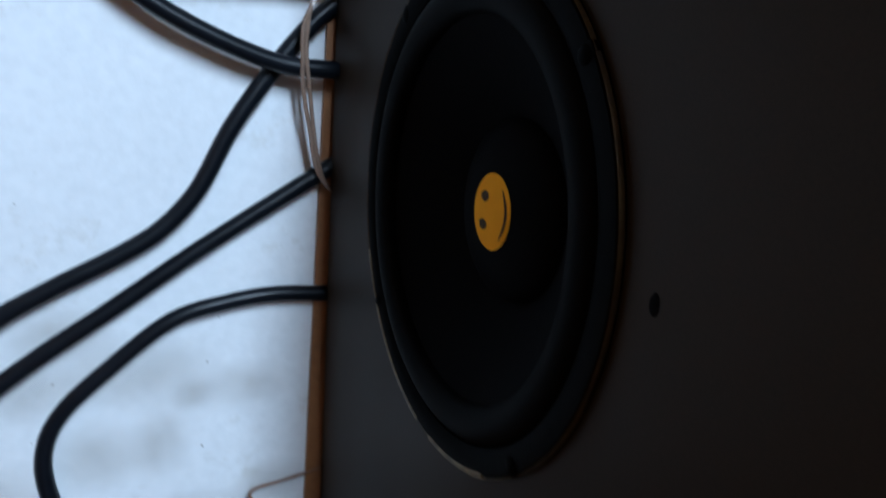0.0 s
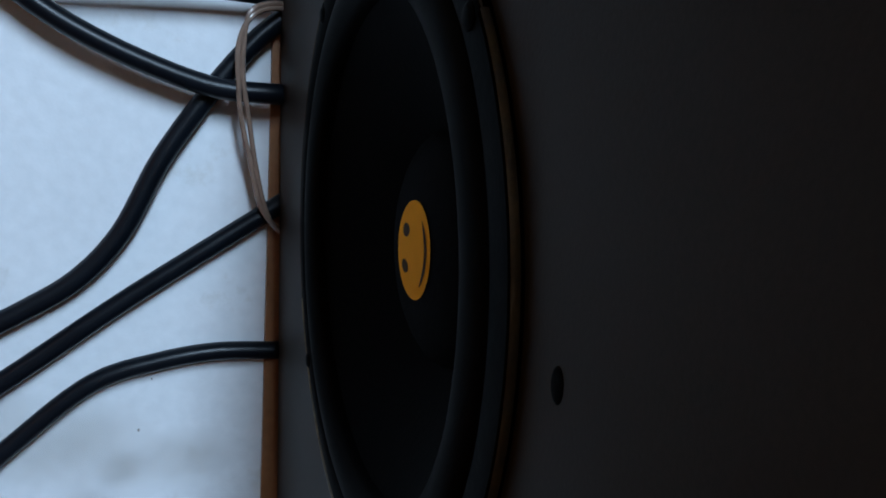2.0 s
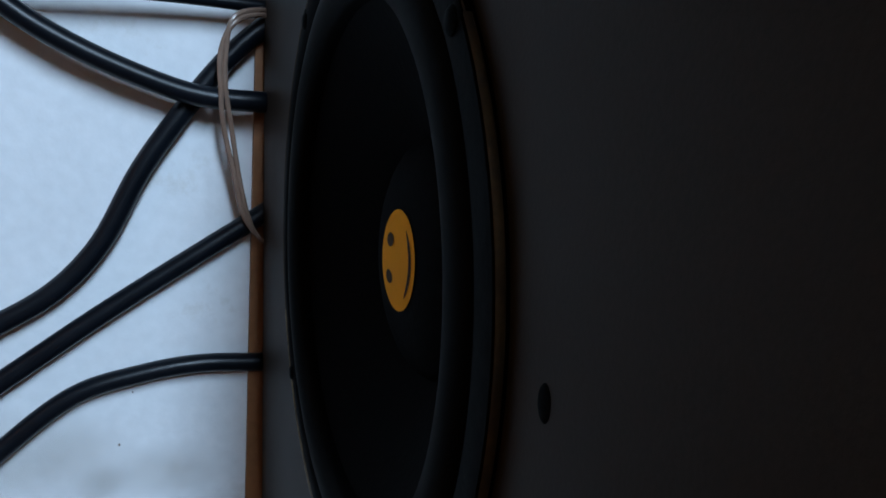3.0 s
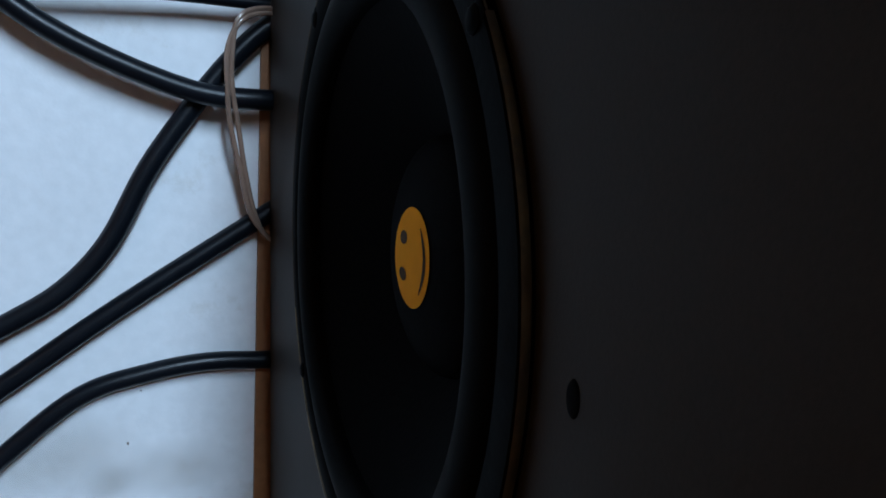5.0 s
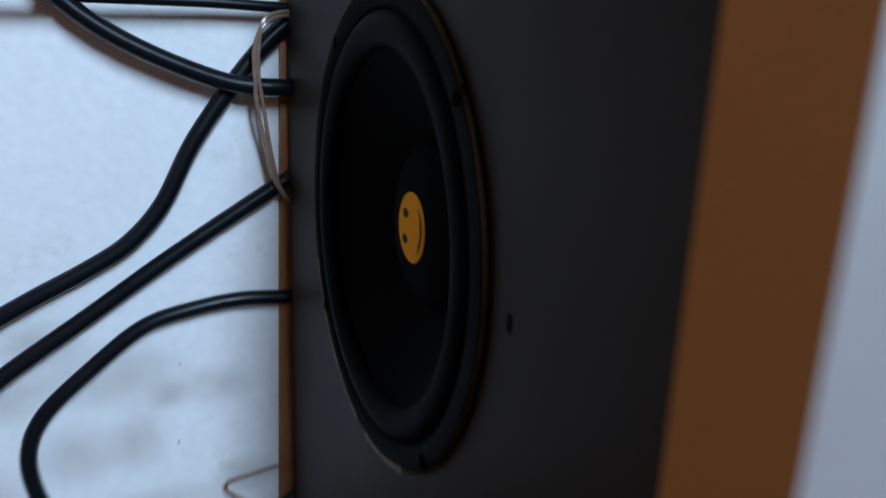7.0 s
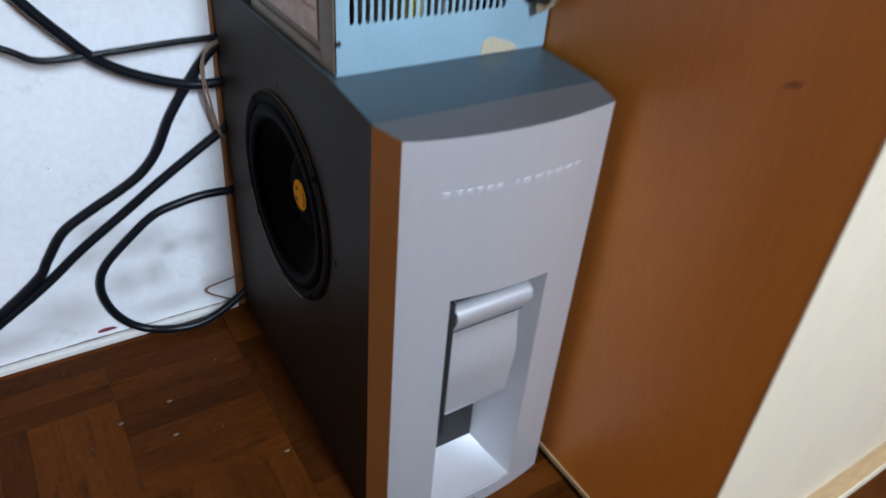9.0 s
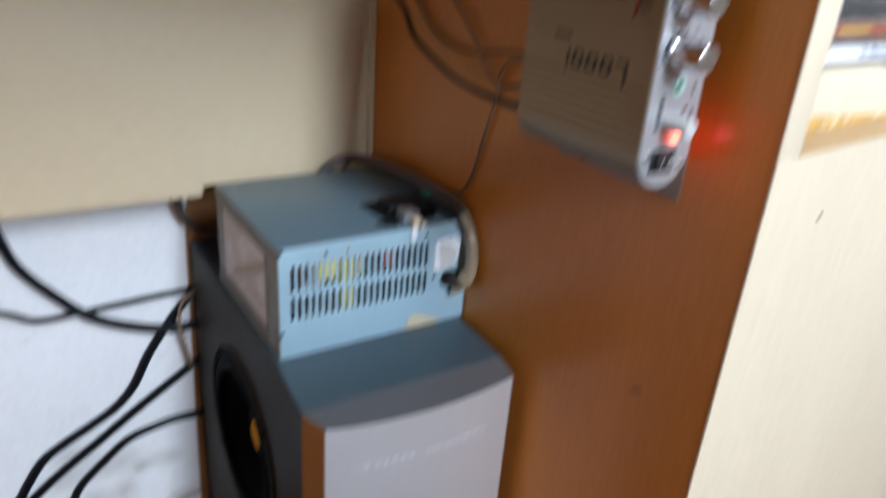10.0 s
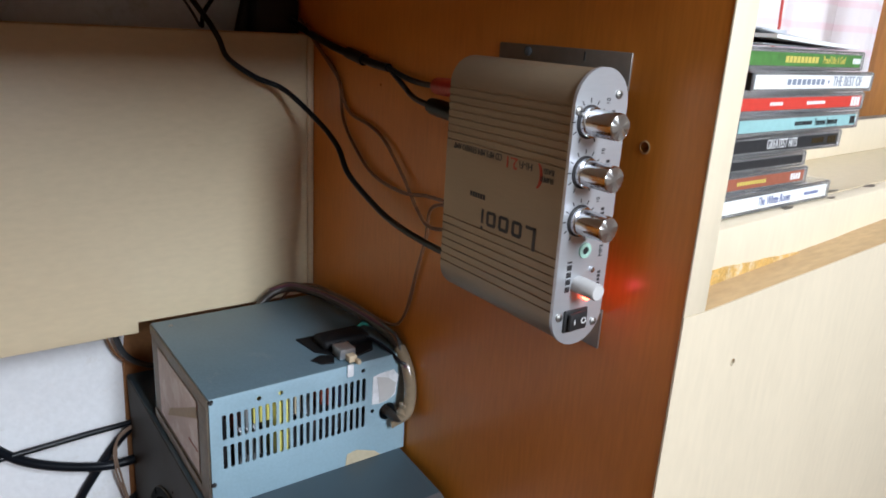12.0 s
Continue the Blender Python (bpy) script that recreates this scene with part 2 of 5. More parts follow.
def stain_shade_material():
    """Brown grime, also painting the lower wall's shade, that thins out to a ragged edge."""
    m = material("brown_wall_stain_shade", (0.31, 0.265, 0.205), 0.85, vary=0.2, size=0.3, bump=0)
    n, k = m.node_tree.nodes, m.node_tree.links
    co, dist, edge = n.new("ShaderNodeTexCoord"), n.new("ShaderNodeVectorMath"), n.new("ShaderNodeMapRange")
    dist.operation = "LENGTH"
    edge.interpolation_type = "SMOOTHSTEP"
    edge.inputs[1].default_value, edge.inputs[2].default_value, edge.inputs[3].default_value, edge.inputs[4].default_value = 0.1, 1.0, 1.0, 0.0
    geo, rag, spread, mul = n.new("ShaderNodeNewGeometry"), n.new("ShaderNodeTexNoise"), n.new("ShaderNodeMapRange"), n.new("ShaderNodeMath")
    rag.inputs["Scale"].default_value, rag.inputs["Detail"].default_value, rag.inputs["Roughness"].default_value = 38, 8, 0.72
    spread.inputs[1].default_value, spread.inputs[2].default_value, spread.inputs[3].default_value, spread.inputs[4].default_value = 0.28, 0.78, 0.12, 0.28
    mul.operation = "MULTIPLY"
    k.new(co.outputs["Object"], dist.inputs[0]), k.new(dist.outputs["Value"], edge.inputs[0])
    k.new(geo.outputs["Position"], rag.inputs[0]), k.new(rag.outputs[0], spread.inputs[0])
    k.new(edge.outputs[0], mul.inputs[0]), k.new(spread.outputs[0], mul.inputs[1])
    k.new(mul.outputs[0], n["Principled BSDF"].inputs["Alpha"])
    return m


M_STAIN_SHADE = stain_shade_material()


def curtain_material():
    m = material("white_pink_striped_cotton", (0.86, 0.82, 0.82), 0.85, vary=0.05, fine=0.002, bump=0.3)
    nt = m.node_tree
    n, k = nt.nodes, nt.links
    co, wave, ramp, mix = n.new("ShaderNodeTexCoord"), n.new("ShaderNodeTexWave"), n.new("ShaderNodeMapRange"), n.new("ShaderNodeMix")
    wave.bands_direction = "Z"
    wave.inputs["Scale"].default_value = 9
    ramp.inputs[1].default_value, ramp.inputs[2].default_value = 0.75, 0.9
    mix.data_type = "RGBA"
    mix.inputs[6].default_value, mix.inputs[7].default_value = (0.86, 0.82, 0.82, 1), (0.86, 0.74, 0.76, 1)
    k.new(co.outputs["Object"], wave.inputs[0]), k.new(wave.outputs["Fac"], ramp.inputs[0]), k.new(ramp.outputs[0], mix.inputs[0])
    trans, add, out = n.new("ShaderNodeBsdfTranslucent"), n.new("ShaderNodeMixShader"), n["Material Output"]
    k.new(mix.outputs[2], trans.inputs[0]), k.new(mix.outputs[2], n["Principled BSDF"].inputs["Base Color"])
    k.new(n["Principled BSDF"].outputs[0], add.inputs[1]), k.new(trans.outputs[0], add.inputs[2])
    k.new(add.outputs[0], out.inputs[0])
    return m


M_CURTAIN = curtain_material()


# ---- builders ----
def link_mesh(name, bm, mat, smooth=40):
    me = bpy.data.meshes.new(name)
    bmesh.ops.recalc_face_normals(bm, faces=bm.faces)
    bm.to_mesh(me)
    bm.free()
    me.materials.append(mat)
    me.polygons.foreach_set("use_smooth", [True] * len(me.polygons))
    me.set_sharp_from_angle(angle=radians(smooth))
    return new(name, me)


def thing(name, label, category, at, group=""):
    ob = new(name)
    ob.empty_display_size = 0.02
    ob.location = at
    ob["base"] = at
    return tagged(ob, label, category, group)


def part(name, bm, mat, parent, label="", smooth=40):
    ob = link_mesh(name, bm, mat, smooth)
    ob.parent = parent
    if "base" in parent:
        ob.matrix_parent_inverse = Matrix.Translation(-Vector(parent["base"]))
    return tagged(ob, label)


def solid(name, bm, mat, label, category, group="", kind="", smooth=40):
    return tagged(link_mesh(name, bm, mat, smooth), label, category, group, kind)


def box(bm, x0, x1, y0, y1, z0, z1, bevel=0.0, turn=None, seg=2):
    m = Matrix.Translation(((x0 + x1) / 2, (y0 + y1) / 2, (z0 + z1) / 2)) @ Matrix.Diagonal((x1 - x0, y1 - y0, z1 - z0, 1))
    vs = bmesh.ops.create_cube(bm, size=1, matrix=m)["verts"]
    if bevel:
        es = list({e for v in vs for e in v.link_edges})
        got = bmesh.ops.bevel(bm, geom=es, offset=bevel, segments=seg, affect="EDGES", profile=0.5)
        vs = list({v for f in got["faces"] for v in f.verts} | {v for v in vs if v.is_valid})
    if turn is not None:
        bmesh.ops.transform(bm, matrix=turn, verts=vs)
    return vs


def a_box(*a, **k):
    bm = bmesh.new()
    box(bm, *a, **k)
    return bm


def prism(bm, outline, m):
    """A closed outline in the local xy plane, raised from z = 0 to z = 1, laid into the world by m."""
    low, high = [bm.verts.new(m @ Vector((x, y, 0))) for x, y in outline], [bm.verts.new(m @ Vector((x, y, 1))) for x, y in outline]
    bm.faces.new(low[::-1]), bm.faces.new(high)
    for i in range(len(low)):
        j = (i + 1) % len(low)
        bm.faces.new((low[i], low[j], high[j], high[i]))
    return bm


def rounded(w, h, r, n=6):
    """The outline of a rounded rectangle about the origin."""
    out = []
    for cx, cy, a in ((w / 2 - r, h / 2 - r, 0), (r - w / 2, h / 2 - r, 90), (r - w / 2, r - h / 2, 180), (w / 2 - r, r - h / 2, 270)):
        out += [(cx + r * math.cos(radians(a + 90 * i / n)), cy + r * math.sin(radians(a + 90 * i / n))) for i in range(n + 1)]
    clean = []
    for q in out:
        if not clean or (abs(q[0] - clean[-1][0]) + abs(q[1] - clean[-1][1])) > 1e-6:
            clean.append(q)
    if abs(clean[0][0] - clean[-1][0]) + abs(clean[0][1] - clean[-1][1]) < 1e-6:
        clean.pop()
    return clean


def lathe(bm, profile, m, n=48, cap=False):
    """A profile of (radius, height) turned round the local z axis and laid into the world by m."""
    rings = []
    for r, h in profile:
        if r < 1e-6:
            rings.append([bm.verts.new(m @ Vector((0, 0, h)))])
        else:
            rings.append([bm.verts.new(m @ Vector((r * math.cos(2 * math.pi * i / n), r * math.sin(2 * math.pi * i / n), h))) for i in range(n)])
    for a, b in zip(rings, rings[1:]):
        for i in range(n):
            j = (i + 1) % n
            if len(a) == 1 and len(b) == 1:
                continue
            if len(a) == 1:
                bm.faces.new((a[0], b[i], b[j]))
            elif len(b) == 1:
                bm.faces.new((a[i], a[j], b[0]))
            else:
                bm.faces.new((a[i], a[j], b[j], b[i]))
    return bm


def smooth_line(points, step=6):
    ps = [Vector(p) for p in points]
    ps = [2 * ps[0] - ps[1]] + ps + [2 * ps[-1] - ps[-2]]
    out = []
    for i in range(1, len(ps) - 2):
        a, b, c, d = ps[i - 1:i + 3]
        for s in range(step):
            t = s / step
            out.append(0.5 * (2 * b + (c - a) * t + (2 * a - 5 * b + 4 * c - d) * t * t + (3 * b - a - 3 * c + d) * t ** 3))
    return out + [ps[-2]]


def tube(bm, points, r, n=10, step=6):
    line = smooth_line(points, step)
    up, rings = Vector((0.3, 0.2, 0.93)), []
    for i, p in enumerate(line):
        ahead = (line[min(i + 1, len(line) - 1)] - line[max(i - 1, 0)]).normalized()
        side = (up - ahead * up.dot(ahead)).normalized()
        up = side
        other = ahead.cross(side)
        rings.append([bm.verts.new(p + r * (math.cos(2 * math.pi * k / n) * side + math.sin(2 * math.pi * k / n) * other)) for k in range(n)])
    for a, b in zip(rings, rings[1:]):
        for k in range(n):
            bm.faces.new((a[k], a[(k + 1) % n], b[(k + 1) % n], b[k]))
    bm.faces.new(rings[0][::-1]), bm.faces.new(rings[-1])
    return bm


def a_tube(*a, **k):
    return tube(bmesh.new(), *a, **k)


def cut(ob, cutter_bm):
    """Cuts a closed shape out of an object's mesh for good."""
    me = bpy.data.meshes.new("cutter")
    bmesh.ops.recalc_face_normals(cutter_bm, faces=cutter_bm.faces)
    cutter_bm.to_mesh(me)
    cutter_bm.free()
    tool = new("cutter", me)
    mod = ob.modifiers.new("cut", "BOOLEAN")
    mod.operation, mod.object, mod.solver = "DIFFERENCE", tool, "EXACT"
    bpy.context.view_layer.update()
    done = bpy.data.meshes.new_from_object(ob.evaluated_get(bpy.context.evaluated_depsgraph_get()))
    ob.modifiers.clear()
    ob.data = done
    bpy.data.objects.remove(tool)
    done.set_sharp_from_angle(angle=radians(35))
    return ob


def lettering(name, text, size, m, mat, parent, squeeze=1.0):
    """Words laid into the world by m: local x runs along the line, local y is up."""
    cu = bpy.data.curves.new(name, "FONT")
    cu.body, cu.size, cu.align_x, cu.align_y, cu.extrude = text, size, "LEFT", "CENTER", 0.00008
    ob = new(name, cu)
    bpy.context.view_layer.update()
    me = bpy.data.meshes.new_from_object(ob.evaluated_get(bpy.context.evaluated_depsgraph_get()))
    bpy.data.objects.remove(ob)
    me.transform(m @ Matrix.Diagonal((squeeze, 1, 1, 1)))
    me.materials.clear()
    me.materials.append(mat)
    ob = new(name, me)
    ob.parent = parent
    if "base" in parent:
        ob.matrix_parent_inverse = Matrix.Translation(-Vector(parent["base"]))
    return ob


def frame_of(origin, right, up):
    """The pose whose x, y and z are right, up and right x up."""
    r, u = Vector(right).normalized(), Vector(up).normalized()
    f = r.cross(u)
    return Matrix(((r.x, u.x, f.x, origin[0]), (r.y, u.y, f.y, origin[1]), (r.z, u.z, f.z, origin[2]), (0, 0, 0, 1)))


def bars(bm, m, runs, height, depth=0.00025):
    """Plain bars (start, length) along local x, for writing that cannot be read."""
    for start, length in runs:
        box(bm, start, start + length, -height / 2, height / 2, 0, depth, turn=m)
    return bm


# ---- the room ----
WALL_Y = 0.2315
SOUTH = -1.56
DESK_Z = 0.691         # underside of the unseen desk top, set by the shade on the board
PANEL_X = 0.1516
TOP = 0.334            # top of the loudspeaker box
FRONT_Y = -0.227       # front edge of the cabinet side

bm = bmesh.new()
box(bm, -1.7, 2.2, SOUTH, WALL_Y, -0.05, -0.0015)
floor = solid("floor", bm, M_JOINT, "dark dusty joints under worn parquet floor", "floor", kind="structure")

bm = bmesh.new()
box(bm, -1.7, 0.55, WALL_Y, 0.45, -0.05, 2.5)
box(bm, 1.40, 2.2, WALL_Y, 0.45, -0.05, 2.5)
box(bm, 0.55, 1.40, WALL_Y, 0.45, -0.05, 0.45)
box(bm, 0.55, 1.40, WALL_Y, 0.45, 1.60, 2.5)
solid("wall_north", bm, M_WALL, "white painted wall with grey scuffs", "wall", kind="structure")
# out of view; its brown is chosen for the light it bounces back
solid("wall_west", a_box(-1.8, -1.7, SOUTH - 0.1, 0.45, -0.05, 2.5), M_SIDE, "unseen side wall, brown to warm the bounced light", "wall", kind="structure")
solid("wall_east", a_box(2.2, 2.3, SOUTH - 0.1, 0.45, -0.05, 2.5), M_ROOM, "plain pale side wall", "wall", kind="structure")
bm = bmesh.new()
box(bm, -1.7, -0.11, SOUTH - 0.1, SOUTH, -0.05, 2.5)
box(bm, 0.19, 2.2, SOUTH - 0.1, SOUTH, -0.05, 2.5)
box(bm, -0.11, 0.19, SOUTH - 0.1, SOUTH, -0.05, 0.90)
box(bm, -0.11, 0.19, SOUTH - 0.1, SOUTH, 1.78, 2.5)
solid("wall_south", bm, M_ROOM, "plain pale wall with a window opening", "wall", kind="structure")
solid("ceiling", a_box(-1.8, 2.3, SOUTH - 0.1, 0.45, 2.5, 2.6), M_CEIL, "plain white ceiling", "ceiling", kind="structure")

bm = bmesh.new()
box(bm, -1.7, -0.012, WALL_Y - 0.006, WALL_Y - 0.0005, 0.0, 0.0070, 0.001)
solid("baseboard", bm, M_SKIRT, "thin chipped white skirting strip along the wall", "skirting", kind="structure")

bm = bmesh.new()
grime_top = [(-0.30 + 0.0016 * i, 0.0078 + 0.0007 * abs(math.sin(i * 0.37) * math.sin(i * 0.113 + 1)) + 0.0006 * max(0, math.sin(i * 0.061 + 2)) ** 3)
             for i in range(181)]
prism(bm, [(-0.30, 0.0071), (-0.012, 0.0071)] + grime_top[::-1], Matrix(((1, 0, 0, 0), (0, 0, -0.0005, WALL_Y - 0.0001), (0, 1, 0, 0), (0, 0, 0, 1))))
tagged(link_mesh("trim", bm, M_GRIME), "brown grime line above the skirting strip", "grime", kind="structure")

# brown hardboard sheet between the box and the wall, its edge slightly aslant
bm = bmesh.new()
prism(bm, [(-0.0125, 0.0), (0.1512, 0.0), (0.1512, 0.395), (0.0005, 0.395), (-0.0060, 0.345)],
      Matrix(((1, 0, 0, 0), (0, 0, -0.003, WALL_Y - 0.0003), (0, 1, 0, 0), (0, 0, 0, 1))))
solid("hardboard_sheet", bm, M_HARD, "brown hardboard sheet standing against the wall", "back sheet")

# ---- cabinet ----
cab = thing("cabinet_side", "brown veneered cabinet side with a pale front edge", "cabinet", (0.16, 0.0, 0.0))
panel = part("panel", a_box(PANEL_X, 0.1672, FRONT_Y + 0.0012, WALL_Y - 0.0005, 0.006, DESK_Z - 0.0005), M_VENEER, cab, "brown wood veneer panel with fine upright grain")
holes = bmesh.new()
for hy, hz, hr in ((-0.1912, 0.6023, 0.0026), (0.0532, 0.6076, 0.0011)):
    lathe(holes, [(0, 0), (hr, 0), (hr, 0.012), (0, 0.012)], frame_of((PANEL_X - 0.002, hy, hz), (0, 1, 0), (0, 0, 1)), 16)
cut(panel, holes)
bm = bmesh.new()
lathe(bm, [(0.0026, -0.0001), (0.0033, 0.0003), (0.0026, 0.0004)], frame_of((PANEL_X, -0.1912, 0.6023), (0, 0, 1), (0, 1, 0)), 20)
part("hole_rim", bm, M_TAN, cab, "splintered rim of a drilled hole")
knot = [(-0.0055, -0.0004), (-0.003, -0.0016), (0.001, -0.0019), (0.0045, -0.0013), (0.0058, 0.0002), (0.0040, 0.0013), (0.0008, 0.0018), (-0.0032, 0.0012)]
bm = prism(bmesh.new(), knot, Matrix(((0, 0, -0.0004, PANEL_X + 0.0001), (-0.933, 0.359, 0, -0.1780), (0.359, 0.933, 0, 0.3750), (0, 0, 0, 1))))
part("knot_mark", bm, M_KNOT, cab, "small dark knot in the veneer")
part("edge_band", a_box(PANEL_X - 0.0002, 0.1676, FRONT_Y, FRONT_Y + 0.0012, 0.5288, DESK_Z - 0.0005, 0.0004), M_PALE, cab, "pale birch edge band")
part("foot_strip", a_box(PANEL_X - 0.0012, PANEL_X, FRONT_Y + 0.002, WALL_Y - 0.004, 0.006, 0.011), M_TAN, cab, "bare pale lower edge strip")
part("glide", a_box(PANEL_X + 0.002, 0.166, FRONT_Y + 0.01, WALL_Y - 0.01, 0.0, 0.006), M_DARK, cab, "dark glide under the panel")

# unseen desk: its top shades the board, its side browns the reflections
desk = thing("desk", "unseen desk added to shade the niche", "desk", (-0.25, 0.0, 0.0))
part("worktop", a_box(-0.578, 0.1676, FRONT_Y - 0.003, WALL_Y - 0.0005, DESK_Z, DESK_Z + 0.022, 0.002), M_PALE, desk, "unseen pale birch worktop added to shade the niche")
part("side", a_box(-0.578, -0.560, FRONT_Y, WALL_Y - 0.002, 0.0, DESK_Z - 0.0005, 0.001), M_VENEER, desk, "unseen brown veneered side added to tint reflections")

board = thing("cross_board", "pale birch cross board fixed between the cabinet sides", "board", (-0.2, 0.174, 0.397))
b = part("board", a_box(-0.559, PANEL_X - 0.0004, 0.168, 0.184, 0.397, 0.637, 0.0008), M_BOARD, board, "pale birch veneer with brown stains")
nb = a_box(-0.003, 0.1600, 0.150, 0.20, 0.390, 0.4065)
cut(b, nb)
part("corner_batten", a_box(0.1462, PANEL_X - 0.0004, 0.1640, 0.1679, 0.409, 0.6355, 0.0004), M_BOARD, board, "narrow upright corner batten")
part("top_edge", a_box(-0.559, PANEL_X - 0.0006, 0.1681, 0.1839, 0.6371, 0.6378), M_TAN, board, "raw brown top edge")

# ---- shelf unit beside the cabinet side ----
def turned(x, y, deg):
    return Matrix.Translation((x, y, 0)) @ Matrix.Rotation(radians(deg), 4, "Z")


T_LOW, T_UP = turned(0.1682, FRONT_Y, 0.9), turned(0.1682, FRONT_Y + 0.0100, 4.4)
unit = thing("shelf_unit", "pale birch shelf unit with an open top shelf", "shelf", (0.4, -0.1, 0.0))


def rise(u):
    """Height of the front panel's sloping upper edge."""
    return 0.5287 + 0.0500 * max(0.0, u)


bm = bmesh.new()
FLAT = T_LOW @ Matrix(((1, 0, 0, 0), (0, 0, 0.020, 0), (0, 1, 0, 0), (0, 0, 0, 1)))
prism(bm, [(0, 0.0121), (0.70, 0.0121), (0.70, rise(0.70)), (0, rise(0))], FLAT)
box(bm, -0.0168, 0.0002, 0.0, 0.0011, 0.0061, 0.5287, turn=T_LOW)
front = part("front_panel", bm, M_PALE, unit, "pale birch front panel with a drilled hole")
c = bmesh.new()
lathe(c, [(0, -0.002), (0.0021, -0.002), (0.0021, 0.014), (0, 0.014)], frame_of(T_LOW @ Vector((0.0328, 0, 0.494)), (1, 0, 0), (0, 0, -1)), 16)
cut(front, c)
part("base_board", a_box(0.0, 0.70, -0.0145, 0.0199, 0.0, 0.0118, 0.0012, turn=T_LOW), M_PALE, unit, "pale edge of the base board on the floor")
part("base_top", a_box(0.0, 0.70, -0.0134, -0.0001, 0.0119, 0.0126, turn=T_LOW), M_TAN, unit, "raw tan upper face of the base board")
bm = bmesh.new()
rows_v = []
for u in (0.0, 0.18, 0.36, 0.70):
    depth = 0.0106 + 0.062 * u
    z_front, z_back = rise(u) + 0.0002, 0.5366 + 0.0190 * u
    rows_v.append([bm.verts.new(T_LOW @ Vector(p)) for p in ((u, 0.0004, z_front), (u, depth, z_back), (u, depth + 0.004, z_back), (u, depth + 0.004, z_front), )])
for lo_r, hi_r in zip(rows_v, rows_v[1:]):
    for i in range(4):
        bm.faces.new((lo_r[i], hi_r[i], hi_r[(i + 1) % 4], lo_r[(i + 1) % 4]))
bm.faces.new(rows_v[0]), bm.faces.new(rows_v[-1][::-1])
part("ledge", bm, M_TAN, unit, "raw tan upper edge of the front panel")
part("shelf_edge", a_box(0, 0.70, 0.0, 0.012, 0.5300, 0.5640, 0.0012, turn=T_UP), M_PALE, unit, "rounded pale shelf edge")
rnd = random.Random(4)
top_line = [(0.002 + 0.0045 * i, 0.5446 - 0.0100 * (i / 34) ** 1.15 + rnd.uniform(-0.00035, 0.00035)) for i in range(35)]
bm = prism(bmesh.new(), [(0.002, 0.5330), (0.155, 0.5330)] + top_line[::-1], T_UP @ Matrix(((1, 0, 0, 0), (0, 0, -0.0009, 0), (0, 1, 0, 0), (0, 0, 0, 1))))
part("glue_line", bm, M_GLUE, unit, "uneven yellow line of old glue")
part("shelf_floor", a_box(0.030, 0.70, 0.012, 0.33, 0.549, 0.5642, turn=T_UP), M_BOARD, unit, "pale birch shelf floor with torn veneer")
part("inner_board", a_box(0.12, 0.70, 0.080, 0.090, 0.5642, 0.5935, 0.001, turn=T_UP), M_PALE, unit, "low pale board on the shelf")
part("board_rim", a_box(0.12, 0.70, 0.0805, 0.0895, 0.5936, 0.5942, turn=T_UP), M_FRAME, unit, "dark top edge of the low board")
for x0, y0, w, d in ((0.092, 0.004, 0.016, 0.004), (0.150, 0.0035, 0.012, 0.003), (0.215, 0.006, 0.02, 0.005), (0.168, 0.012, 0.02, 0.004)):
    bm = bmesh.new()
    pts = [(x0 + w * 0.5 * (1 + math.cos(a) * (0.75 + 0.25 * math.sin(3 * a + x0 * 90))), y0 + d * 0.5 * (1 + math.sin(a))) for a in [i * math.pi / 5 for i in range(10)]]
    prism(bm, pts, T_UP @ Matrix.Translation((0, 0, 0.5642)) @ Matrix.Diagonal((1, 1, 0.0003, 1)))
    part("veneer_chip", bm, M_FRAME, unit, "dark chipped spot in the veneer")

# curtain, window behind it, post and cord
bm = bmesh.new()
cols, rows_n = 90, 6
grid = [[bm.verts.new((0.50 + 0.95 * i / cols, 0.165 + 0.012 * math.sin(i * 0.55) + 0.006 * math.sin(i * 1.3 + j), 0.30 + 1.40 * j / rows_n))
         for i in range(cols + 1)] for j in range(rows_n + 1)]
for j in range(rows_n):
    for i in range(cols):
        bm.faces.new((grid[j][i], grid[j][i + 1], grid[j + 1][i + 1], grid[j + 1][i]))
cur = solid("curtain", bm, M_CURTAIN, "thin white curtain with faint pink stripes hanging before a window", "curtain", smooth=180)
mod = cur.modifiers.new("thickness", "SOLIDIFY")
mod.thickness = 0.0008
solid("wood_post", a_box(0.898, 0.945, 0.02, 0.06, 0.0, 1.25, 0.003), M_FRAMEWOOD, "orange varnished wooden post standing on the floor", "post")
solid("red_string", a_tube([(0.651, 0.06, 0.90), (0.6545, 0.052, 0.70), (0.6530, 0.05, 0.665), (0.655, 0.06, 0.62), (0.653, 0.06, 0.5642)], 0.0016), M_RED,
      "thin red string hanging before the curtain", "string")

# ---- loudspeaker box ----
sub = thing("subwoofer", "black vinyl subwoofer box with a silver front on the floor", "subwoofer", (0.07, 0.08, 0.0))
SX0, SX1, SY0, SY1 = -0.0046, 0.1475, -0.0567, 0.2240
FORWARD = Vector((-0.0048, -0.0054, 0.0))      # the front stands a little aslant of the box behind it
KINK = 0.0040


def plan(inset):
    """The box seen from above."""
    fx, fy = FORWARD.x, FORWARD.y
    return [(SX0 + inset, SY1 - inset), (SX0 + inset, KINK), (SX0 + fx + inset, SY0 + fy), (SX1 + fx - inset, SY0 + fy), (SX1 - inset, KINK), (SX1 - inset, SY1 - inset)]


def upright(z0, z1):
    return Matrix.Translation((0, 0, z0)) @ Matrix.Diagonal((1, 1, z1 - z0, 1))


